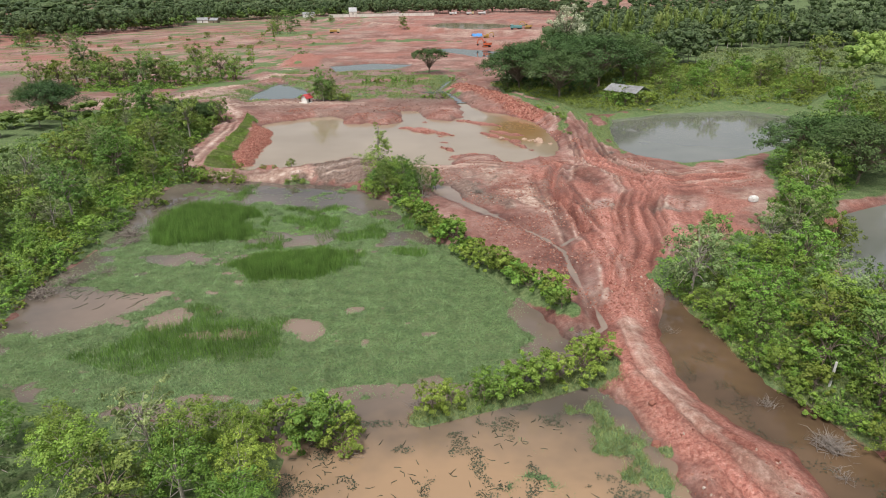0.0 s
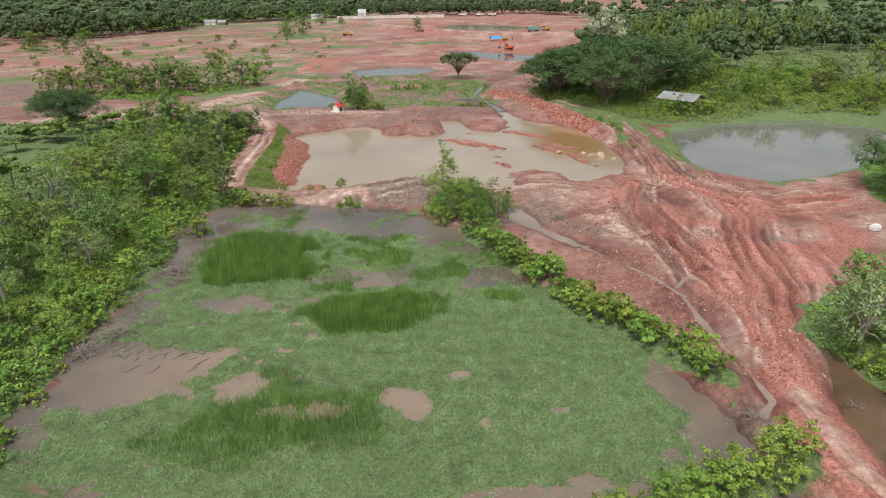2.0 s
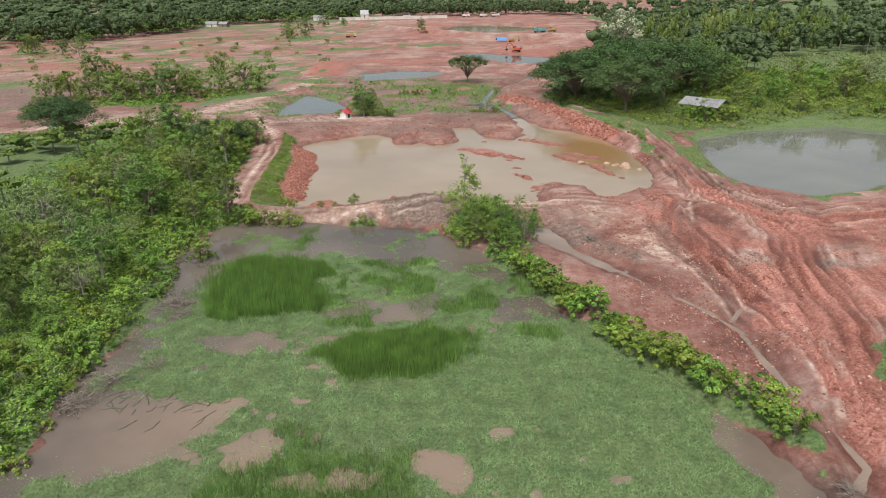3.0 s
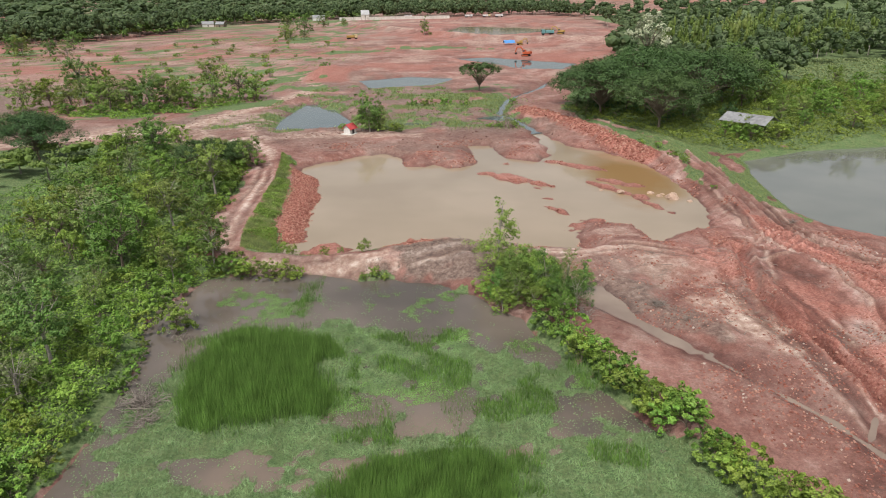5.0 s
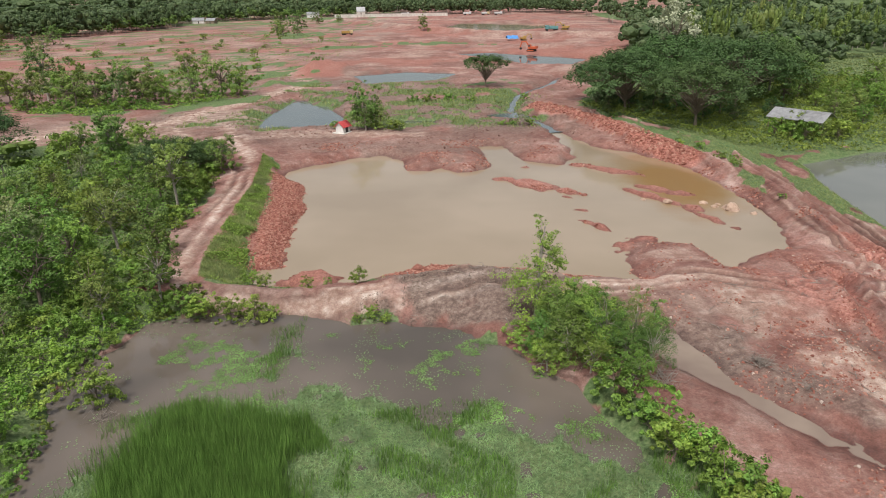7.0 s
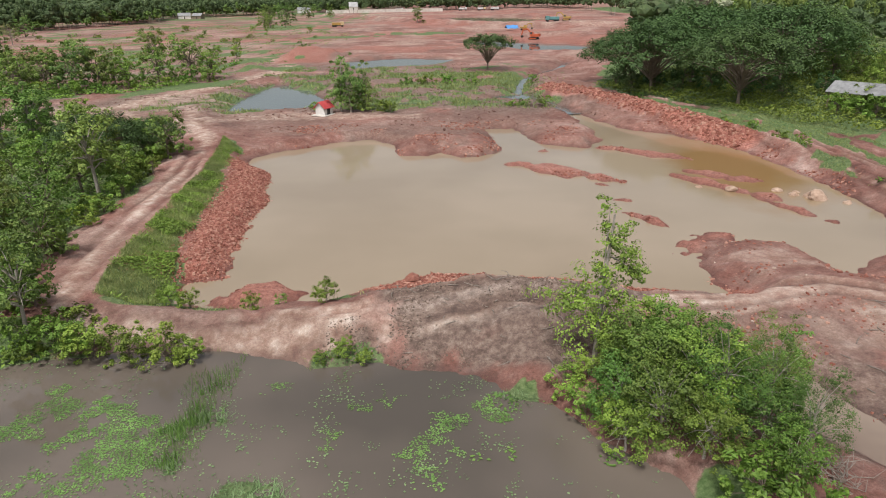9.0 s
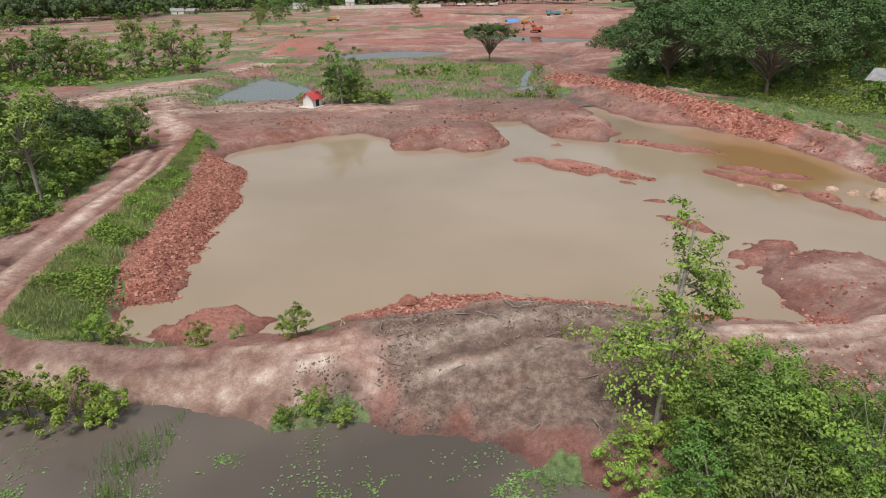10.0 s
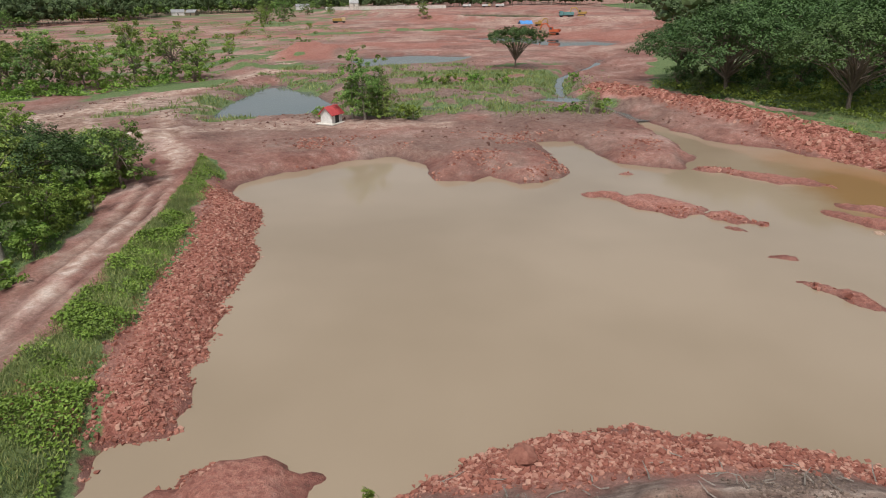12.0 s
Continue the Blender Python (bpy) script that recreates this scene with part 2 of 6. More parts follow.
def ground_height(x, y):
    x, y = np.asarray(x, float), np.asarray(y, float)
    h = 1.15 + 0.22 * fbm(x, y, 26, 3, 1) + 0.12 * fbm(x, y, 4, 3, 2)
    h = h + 0.8 * step(14, 32, x) * step(150, 185, y) * step(700, 300, y) + 1.3 * step(36, 60, x) * step(160, 190, y)
    h = h + 1.6 * step(380, 520, y) + 22 * step(330, 1100, y) * step(60, 420, x) + 8 * step(900, 1700, y) + 8 * step(-260, -700, x) * step(300, 900, y)
    h = h + 0.75 * step(7, 1.5, line_dist(x, y, DYKE_TRACK)) * step(200, 180, y)
    rough = step(8, 22, x) * step(125, 110, y) * step(20, 40, y)
    h = h + rough * (0.5 * fbm(x, y, 3.2, 4, 3) + 0.45 * np.abs(fbm(x, y, 9, 3, 31)))
    mid = step(175, 190, y) * step(420, 330, y)
    h = h + mid * (0.5 * np.abs(fbm(x, y, 11, 3, 4)) + 0.2 * fbm(x, y, 3, 2, 14))
    for cx, cy, rx, ry, turn, k in ((-15.5, 111.2, 7.5, 3.2, 5, 1.5), (-12, 107.6, 6, 2.6, 5, 0.7), (-23, 111.5, 5, 2.5, 0, 0.5), (-62, 300, 12, 18, 20, 4.5), (-72, 262, 9, 7, 0, 1.6), (24, 110, 6, 3, -30, 0.8), (27, 88, 3, 5, 10, 0.6),
                                    (34, 92, 4, 3, 0, 0.5), (4, 101, 3.5, 3, 0, 0.6), (9.5, 93.5, 2.5, 4, 40, 0.5), (-12, 159, 6, 3, 0, 0.9), (-19, 165, 7, 3, 0, 0.6), (30, 350, 10, 5, 0, 3.5), (70, 385, 18, 10, 0, 2.5), (30, 385, 30, 10, 0, 2.0)):
        h = h + k * step(0, 0.9, blob(x, y, cx, cy, rx, ry, turn) + 0.12 * fbm(x, y, 2.2, 2, 6))
    h = h + 1.5 * step(4.2, 0.6, line_dist(x, y, [(3.5, 214), (9, 203), (14.3, 192), (19, 176), (22.5, 163)]) + 0.7 * fbm(x, y, 2.5, 2, 9))
    h = h + 0.9 * step(2.2, 0.5, line_dist(x, y, [(24.5, 160), (27.5, 146), (27, 133), (25.5, 124)]))
    for track, cut in ((MAIN_TRACK, 0.34), (EAST_TRACK, 0.3), (CROSS_TRACK, 0.15), (DYKE_TRACK, 0.139), (GULLY, 0.12)):
        d = line_dist(x, y, track) + 0.5 * fbm(x, y, 6, 2, 41)
        for centre in (0.9, 2.3, 3.2) if cut > 0.14 else (0.9,):
            h = h - cut * np.exp(-((d - centre) / 0.28) ** 2) + 0.6 * cut * np.exp(-((d - centre - 0.5) / 0.25) ** 2)
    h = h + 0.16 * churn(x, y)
    d = line_dist(x, y, GULLY[:6]) + 0.3 * fbm(x, y, 2, 2, 45)
    h = h - 0.95 * np.exp(-(d / 0.55) ** 2) + 0.4 * np.exp(-((d - 1.1) / 0.5) ** 2)
    bare = step(150, 172, y) * step(300, 260, y) + step(6, 14, x) * step(190, 170, y)
    h = h + np.clip(bare, 0, 1) * (0.16 * fbm(x, y, 1.5, 3, 46) + 0.12 * np.abs(fbm(x, y, 0.9, 2, 47)))
    heap = step(0, 0.4, blob(x, y, -15, 111, 10, 6, 5))
    h = h + heap * (0.5 * np.abs(fbm(x, y, 2.4, 3, 48)) + 0.2 * fbm(x, y, 0.9, 2, 49))
    d = line_dist(x, y, UPPER_ROAD)
    h = h + 2.2 * step(12, 4, d)
    wob = 1.15 * fbm(x, y, 4.5, 4, 7) + 0.8 * fbm(x, y, 1.4, 3, 71)
    for name, (outline, level, slope) in PONDS.items():
        far = name in ("far_a", "far_b", "upper")
        d = poly_dist(x, y, outline) + (4 * fbm(x, y, 20, 3, 12) if far else wob * (0.8 if name in ("big", "marsh") else 0.45))
        wall = level + np.where(d > 0, slope * d, 0.3 * d)
        h = np.minimum(h, np.maximum(wall, level - 1.2))
        if name == "marsh":
            g = marsh_green(x, y)
            h = np.where(d < 0, np.maximum(h, level - 0.3 + 0.34 * step(-0.2, 0.55, g)), h)
    for cx, cy, rx, ry, turn, k in BARS:
        b = blob(x, y, cx, cy, rx, ry, turn) + 0.9 * fbm(x, y, 2.2, 4, 15)
        h = np.maximum(h, np.where(b > -0.3, -0.3 + (k + 0.3) * step(-0.3, 0.7, b) + 0.06 * fbm(x, y, 0.8, 2, 16), -9))
    for pts, half, level in ((DITCH, 0.3, 0.6), (DITCH_SIDE, 0.02, 0.57), (CHANNEL, 0.8, 0.15)):
        d = line_dist(x, y, pts) - half + 0.5 * fbm(x, y, 3, 2, 18)
        h = np.minimum(h, np.maximum(level + np.where(d > 0, 0.45 * d, 0.5 * d), level - 0.4))
    h = h + 0.5 * step(1.8, 0.3, line_dist(x, y, HEDGE)) + 0.8 * step(1.7, 0.3, line_dist(x, y, SOUTH_BERM))
    return h


def zones(x, y):
    """Ground cover: grass, pale trodden earth, grey spoil, deep red rubble, each from 0 to 1."""
    n1, n2, n3 = 1.5 * fbm(x, y, 7, 4, 21), 1.5 * fbm(x, y, 2, 3, 22), 1.5 * fbm(x, y, 30, 3, 23)
    soft = n1 * 1.6 + n2 * 0.8
    grass = step(1.0, -1.2, poly_dist(x, y, FOREST_LEFT) + soft)
    field = blob(x, y, 120, 290, 55, 60, 0)
    grass = np.maximum(grass, step(1.5, -2, poly_dist(x, y, FOREST_RIGHT) + soft * 1.5))
    grass = np.maximum(grass, step(1.0, -1.0, poly_dist(x, y, RIGHT_STRIP) + soft))
    grass = np.maximum(grass, step(0.6, -0.7, poly_dist(x, y, GRASS_STRIP) - 0.2 + 1.1 * n2 + 0.5 * n1))
    marsh = poly_dist(x, y, MARSH)
    grass = np.maximum(grass, step(6, 3.5, marsh + soft) * step(-41, -43, x) * step(109, 106, y) * (marsh > 0))
    grass = np.where(marsh < 0.8, np.maximum(grass, step(-0.2, 0.3, marsh_green(x, y))), grass)
    for pts, w in ((HEDGE, 1.5), (SOUTH_BERM, 1.4), ([(31, 175), (29, 160), (26.5, 146), (26.3, 133)], 1.1), ([(33.5, 165), (34, 148), (33, 132), (35, 124)], 1.6), ([(10, 208), (20, 196), (24.5, 182), (26.5, 168)], 2.2)):
        grass = np.maximum(grass, step(w, w - 1.2, line_dist(x, y, pts) + 0.9 * soft))
    right = poly_dist(x, y, RIGHT_POND)
    grass = np.maximum(grass, step(2.6, 1.2, right + soft) * step(-25, 8, (x - 50) + (y - 112) * 0.5))
    mid = step(186, 196, y) * step(300, 260, y) * step(-92, -72, x) * step(12, 0, x)
    grass = np.maximum(grass, mid * step(0.08, 0.4, n1 + 0.5 * n2) * 0.8)
    for cx, cy, rx, ry, turn in ((-22, 222, 16, 9, 10), (-18, 240, 22, 6, 5), (-30, 192, 9, 4, 0), (-72, 228, 7, 10, -30), (-78, 285, 9, 26, -20), (-30, 420, 26, 10, 0), (-70, 405, 20, 10, 0), (-52, 190, 6, 3, 0), (-100, 218, 34, 9, 20),
                                 (-110, 480, 16, 40, -10), (-24, 106.5, 2.5, 1.2, 0), (-31, 112.4, 9, 1.0, 0), (-36, 106.6, 6, 2.2, 0), (-28, 196, 10, 3, 0), (40, 178, 20, 8, 0), (60, 176, 30, 9, 0)):
        grass = np.maximum(grass, step(0.0, 0.35, blob(x, y, cx, cy, rx, ry, turn) + 0.7 * n1 + 0.4 * n2) * 0.95)
    scrub = step(-60, -85, x) * step(225, 260, y)
    grass = np.maximum(grass, scrub * 0.8 * step(0.0, 0.5, n1 + 0.6 * n2))
    grass = np.maximum(grass, step(560, 640, y) * step(60, 130, np.abs(x + 20)) * 0.38)
    pale = np.zeros(np.shape(x))
    for pts, w, k in ((DYKE_TRACK, 1.6, 0.75), (NW_TRACK, 4.2, 1.0), (NW_TRACK_B, 3.4, 1.0), (N_TRACK, 3.0, 0.6), (UPPER_ROAD, 4.0, 1.0), ([(25, 22), (22.7, 32.4), (19.9, 39.2), (18.2, 47.5), (18.4, 54)], 1.7, 1.0)):
        pale = np.maximum(pale, k * step(w, w * 0.4, line_dist(x, y, pts) + 0.8 * n2 + 0.8 * n1))
    for cx, cy, rx, ry, turn, k in ((14, 93.5, 3.4, 7.5, 12, 1.3), (10, 108, 5, 6, 0, 0.6), (44, 92, 7, 7, 0, 0.7), (6.5, 119, 4, 5, 0, 0.5), (-26, 108.5, 6, 2.2, 0, 0.8), (40, 95, 9, 8, 0, 0.4), (24, 66, 2, 6, 0, 0.5), (-45, 188, 14, 5, 0, 0.5), (-88, 188, 20, 9, 0, 0.8), (-70, 205, 12, 14, 0, 0.6), (-64, 250, 6, 8, 0, 0.6), (-100, 330, 40, 60, 0, 0.35), (-80, 730, 70, 20, 20, 1.0)):
        pale = np.maximum(pale, k * step(-0.1, 0.5, blob(x, y, cx, cy, rx, ry, turn) + 0.5 * n2 + 0.4 * n1))
    grass = grass * (1 - 0.9 * step(2.4, 1.2, line_dist(x, y, DYKE_TRACK) + 0.5 * n2))
    grey = (0.45 + 0.4 * step(182, 192, y)) * step(166, 176, y) * step(330, 270, y) * step(20, 0, x) * step(-0.6, 0.2, n1 + 0.5 * n3)
    grey = np.maximum(grey, 0.75 * step(-40, -70, x) * step(225, 250, y) * step(-0.5, 0.4, n1 + 0.4 * n2))
    for cx, cy, rx, ry, turn, k in ((-15, 109.8, 10, 5.4, 5, 1.2), (-27, 107.4, 9, 3.4, 0, 0.55), (-38, 108.5, 7, 3, 0, 0.45), (1, 107, 8, 5, 0, 0.6), (-3, 160, 16, 6, 0, 0.5), (-25, 172, 22, 5, 0, 0.55), (3, 101, 4, 4, 0, 0.9), (8.2, 94, 2, 5, 35, 0.8), (24.4, 90, 1.5, 4, 10, 0.9), (31, 87, 3.4, 4, 0, 0.95), (22, 84, 1.5, 2, 0, 0.6), (0, 108, 6, 3, 0, 0.5), (13, 51, 2.4, 4, 0, 0.8), (-100, 190, 40, 16, 0, 0.5)):
        grey = np.maximum(grey, k * step(-0.1, 0.4, blob(x, y, cx, cy, rx, ry, turn) + 0.45 * n2 + 0.3 * n1))
    pale = pale * (1 - 0.85 * step(0.0, 0.3, blob(x, y, -15, 110, 10, 5.5, 5) + 0.3 * n2))
    big = poly_dist(x, y, BIG_POND)
    red = step(5.2, 3.2, big + 0.6 * n2) * step(-35, -37, x) * step(117, 120, y) * step(157, 153, y)
    for pts, w in ((MAIN_TRACK[:5], 4.5), (MAIN_TRACK[4:12], 2.6), (EAST_TRACK, 2.2), (GULLY, 1.2)):
        red = np.maximum(red, 0.9 * step(w, w * 0.5, line_dist(x, y, pts) + 0.9 * n1 + 0.5 * n2))
    red = np.maximum(red, 0.75 * step(0.05, 0.5, n1 + 0.5 * n3) * step(8, 16, x) * step(125, 112, y))
    red = np.maximum(red, step(3.6, 1.4, line_dist(x, y, [(3.5, 214), (9, 203), (14.3, 192), (19, 176), (22.5, 163)]) + n2))
    red = np.maximum(red, step(2.7, 1.5, line_dist(x, y, [(-23.5, 116), (-19, 117), (-12, 117), (-8, 116.2), (1, 114.4)]) + 0.5 * n2))
    red = np.maximum(red, 0.65 * step(0.5, -1, big))
    red = np.maximum(red, 0.7 * step(5, 1, line_dist(x, y, [(-62, 285), (-62, 312)]) - 5 + 3 * n1))
    red = np.maximum(red, 0.6 * step(250, 330, y) * step(0.0, 0.5, n3 + 0.6 * n1))
    pale = np.maximum(pale, 0.5 * step(230, 280, y) * step(0.0, 0.5, 1.5 * fbm(x, y, 16, 4, 29) - 0.3 * n3))
    return [np.clip(v, 0, 1) for v in (grass, pale * (1 - red * (y > 60)), grey * (1 - red), red * (1 - 0.6 * pale * (y < 60)))]


# ---- mesh tools ----
def mesh_of(name, verts, faces, mats, index=None, smooth=False):
    """A mesh from arrays: faces of three or four corners each."""
    faces = np.asarray(faces)
    me = bpy.data.meshes.new(name)
    n, k = faces.shape
    me.vertices.add(len(verts))
    me.vertices.foreach_set("co", np.asarray(verts, np.float32).ravel())
    me.loops.add(n * k)
    me.loops.foreach_set("vertex_index", faces.astype(np.int32).ravel())
    me.polygons.add(n)
    me.polygons.foreach_set("loop_start", np.arange(0, n * k, k, dtype=np.int32))
    for m in mats if isinstance(mats, (list, tuple)) else [mats]:
        me.materials.append(m)
    if index is not None:
        me.polygons.foreach_set("material_index", np.asarray(index, np.int32))
    me.polygons.foreach_set("use_smooth", np.full(n, smooth))
    me.update(calc_edges=True)
    return me


def part(name, bm, material, parent=None, label=""):
    """One bmesh (or a finished mesh) as one object under a thing or a part."""
    if isinstance(bm, bmesh.types.BMesh):
        me = bpy.data.meshes.new(name)
        bm.to_mesh(me)
        bm.free()
        me.materials.append(material)
    else:
        me = bm
    ob = new(name, me)
    if parent is not None:
        ob.parent = parent
    return tagged(ob, label)


def box_bm(sx, sy, sz, at=(0, 0, 0), bevel=0.0, turn=(0, 0, 0)):
    """A bevelled block, its base centre at that place."""
    bm = bmesh.new()
    bmesh.ops.create_cube(bm, size=1)
    bmesh.ops.scale(bm, vec=(sx, sy, sz), verts=bm.verts)
    if bevel:
        bmesh.ops.bevel(bm, geom=bm.edges[:], offset=bevel, segments=2, affect="EDGES")
    bmesh.ops.transform(bm, matrix=pose(at[0], at[1], at[2] + sz / 2, *turn), verts=bm.verts)
    return bm


def join_bm(*parts):
    out = bmesh.new()
    for bm in parts:
        me = bpy.data.meshes.new("piece")
        bm.to_mesh(me)
        bm.free()
        out.from_mesh(me)
        bpy.data.meshes.remove(me)
    return out


def tube(paths, sides=6):
    """Tapered tubes: each path a list of (point, radius). Returns verts, quads."""
    vs, fs = [], []
    ang = np.arange(sides) * 2 * math.pi / sides
    for path in paths:
        base = sum(len(v) for v in vs)
        rows = []
        for i, (p, r) in enumerate(path):
            a, b = Vector(path[max(i - 1, 0)][0]), Vector(path[min(i + 1, len(path) - 1)][0])
            t = (b - a).normalized()
            u = t.cross(Vector((0.3, 1, 0.1))).normalized()
            w = t.cross(u)
            rows.append(np.array(p)[None] + r * (np.cos(ang)[:, None] * np.array(u)[None] + np.sin(ang)[:, None] * np.array(w)[None]))
        vs.append(np.concatenate(rows))
        for i in range(len(path) - 1):
            for k in range(sides):
                fs.append((base + i * sides + k, base + i * sides + (k + 1) % sides, base + (i + 1) * sides + (k + 1) % sides, base + (i + 1) * sides + k))
    return np.concatenate(vs), np.array(fs)


def leaves(points, normals, size, slim=0.55):
    """Small pointed leaves, each a folded pair of halves, at those points."""
    n = len(points)
    nn = normals / np.maximum(np.linalg.norm(normals, axis=1, keepdims=True), 1e-6)
    u = np.cross(nn, rng.normal(size=(n, 3)))
    u /= np.maximum(np.linalg.norm(u, axis=1, keepdims=True), 1e-6)
    w = np.cross(nn, u)
    s = np.broadcast_to(np.asarray(size, float), (n,))[:, None] * 0.5
    v = np.empty((n, 4, 3))
    v[:, 0], v[:, 2] = points - u * s, points + u * s
    v[:, 1] = points + w * s * slim + nn * s * 0.18
    v[:, 3] = points - w * s * slim + nn * s * 0.18
    return v.reshape(-1, 3), np.arange(n * 4).reshape(n, 4)


def lobed(lobes, count, fill=0.35, flat=0.0):
    """Leaf places and normals over a crown: each ellipsoid lobe (x, y, z, rx, ry, rz) bears small rounded sprays, with gaps between them and a thin dark inside."""
    L = np.array(lobes)
    area = (L[:, 3] * L[:, 4] + L[:, 3] * L[:, 5] + L[:, 4] * L[:, 5])
    sprays = max(14, count // 42)
    which = rng.choice(len(L), size=sprays, p=area / area.sum())
    d = rng.normal(size=(sprays, 3))
    d /= np.linalg.norm(d, axis=1, keepdims=True)
    d[:, 2] = np.where(d[:, 2] < -0.65, -d[:, 2], d[:, 2])
    r = 0.92 - fill * 0.7 * rng.random(sprays) ** 2 + 0.1 * rng.normal(size=sprays)
    centre = L[which, :3] + d * L[which, 3:] * r[:, None]
    wide = (L[which, 3] * L[which, 4]) ** 0.5 * (0.26 + 0.2 * rng.random(sprays))
    k = rng.integers(0, sprays, size=count)
    e = rng.normal(size=(count, 3))
    e /= np.linalg.norm(e, axis=1, keepdims=True)
    e = e + 0.55 * d[k] + np.array((0, 0, 0.25))
    p = centre[k] + e * wide[k, None] * np.array((1, 1, 0.72)) * (0.55 + 0.5 * rng.random((count, 1)))
    inner = rng.random(count) < 0.1
    deep = L[which[k], :3] + d[k] * L[which[k], 3:] * 0.55 * rng.random((count, 1))
    p = np.where(inner[:, None], deep, p)
    nrm = 0.7 * e + 0.5 * d[k] + rng.normal(size=(count, 3)) * 0.38
    nrm[:, 2] += flat + 0.25
    return p, nrm


# ---- materials ----
def material(name, rough=0.9):
    m = bpy.data.materials.new(name)
    m.use_nodes = True
    nt = m.node_tree
    b = nt.nodes["Principled BSDF"]
    b.inputs["Roughness"].default_value = rough
    return m, nt, b


def ramp(nt, fac, stops):
    r = nt.nodes.new("ShaderNodeValToRGB")
    e = r.color_ramp.elements
    while len(e) < len(stops):
        e.new(0.5)
    for el, (p, c) in zip(e, stops):
        el.position, el.color = p, (*c, 1)
    nt.links.new(fac, r.inputs["Fac"])
    return r.outputs["Color"]


def noise_node(nt, scale, detail=4, rough=0.6, vec=None):
    n = nt.nodes.new("ShaderNodeTexNoise")
    n.inputs["Scale"].default_value, n.inputs["Detail"].default_value, n.inputs["Roughness"].default_value = scale, detail, rough
    nt.links.new(vec if vec is not None else world_place(nt), n.inputs["Vector"])
    return n.outputs["Fac"]


def world_place(nt):
    g = nt.nodes.get("place") or nt.nodes.new("ShaderNodeNewGeometry")
    g.name = "place"
    return g.outputs["Position"]


def mixed(nt, fac, a, b, mode="MIX"):
    m = nt.nodes.new("ShaderNodeMix")
    m.data_type, m.blend_type = "RGBA", mode
    for sock, v in ((m.inputs["Factor"], fac), (m.inputs["A"], a), (m.inputs["B"], b)):
        if hasattr(v, "is_linked"):
            nt.links.new(v, sock)
        else:
            sock.default_value = v if isinstance(v, (int, float)) else (*v, 1)
    return m.outputs["Result"]


def sums(nt, op, a, b):
    m = nt.nodes.new("ShaderNodeMath")
    m.operation = op
    m.use_clamp = True
    for sock, v in zip(m.inputs, (a, b)):
        if hasattr(v, "is_linked"):
            nt.links.new(v, sock)
        else:
            sock.default_value = v
    return m.outputs[0]


def bump(nt, b, height, strength, distance):
    n = nt.nodes.new("ShaderNodeBump")
    n.inputs["Strength"].default_value, n.inputs["Distance"].default_value = strength, distance
    nt.links.new(height, n.inputs["Height"])
    nt.links.new(n.outputs[0], b.inputs["Normal"])


def clods(nt, scale):
    """A random tone for each clod or chip of earth."""
    warp = nt.nodes.new("ShaderNodeTexNoise")
    warp.inputs["Scale"].default_value = scale * 0.6
    nt.links.new(world_place(nt), warp.inputs["Vector"])
    add = nt.nodes.new("ShaderNodeMix")
    add.data_type, add.blend_type = "RGBA", "ADD"
    add.inputs["Factor"].default_value = 0.35
    nt.links.new(world_place(nt), add.inputs["A"])
    nt.links.new(warp.outputs["Color"], add.inputs["B"])
    v = nt.nodes.new("ShaderNodeTexVoronoi")
    v.inputs["Scale"].default_value = scale
    nt.links.new(add.outputs["Result"], v.inputs["Vector"])
    s = nt.nodes.new("ShaderNodeSeparateColor")
    nt.links.new(v.outputs["Color"], s.inputs[0])
    return s.outputs[0]


def earth_colour(nt):
    """Laterite clay: brick red and dull brown layers, churned, with pale dried crust and dark damp clods."""
    broad = ramp(nt, noise_node(nt, 0.14, 9, 0.66), [(0.36, (0.17, 0.068, 0.05)), (0.46, (0.27, 0.115, 0.086)), (0.54, (0.32, 0.165, 0.13)), (0.63, (0.45, 0.3, 0.245))])
    lumps = ramp(nt, noise_node(nt, 0.7, 9, 0.68), [(0.34, (0.13, 0.052, 0.04)), (0.46, (0.25, 0.105, 0.078)), (0.55, (0.31, 0.155, 0.122)), (0.68, (0.46, 0.31, 0.26))])
    grain = ramp(nt, noise_node(nt, 5, 6, 0.7), [(0.36, (0.68, 0.65, 0.63)), (0.5, (1.0, 1.0, 1.0)), (0.66, (1.22, 1.24, 1.25))])
    chip = ramp(nt, clods(nt, 3.4), [(0.1, (0.72, 0.7, 0.68)), (0.5, (1.0, 1.0, 1.0)), (0.95, (1.2, 1.23, 1.26))])
    patches = ramp(nt, noise_node(nt, 0.045, 6, 0.65), [(0.38, (0.64, 0.63, 0.63)), (0.5, (0.88, 0.94, 0.95)), (0.62, (1.12, 1.24, 1.28))])
    col = mixed(nt, 0.55, mixed(nt, 0.45, broad, lumps), grain, "MULTIPLY")
    return mixed(nt, 0.9, mixed(nt, 0.35, col, chip, "MULTIPLY"), patches, "MULTIPLY")


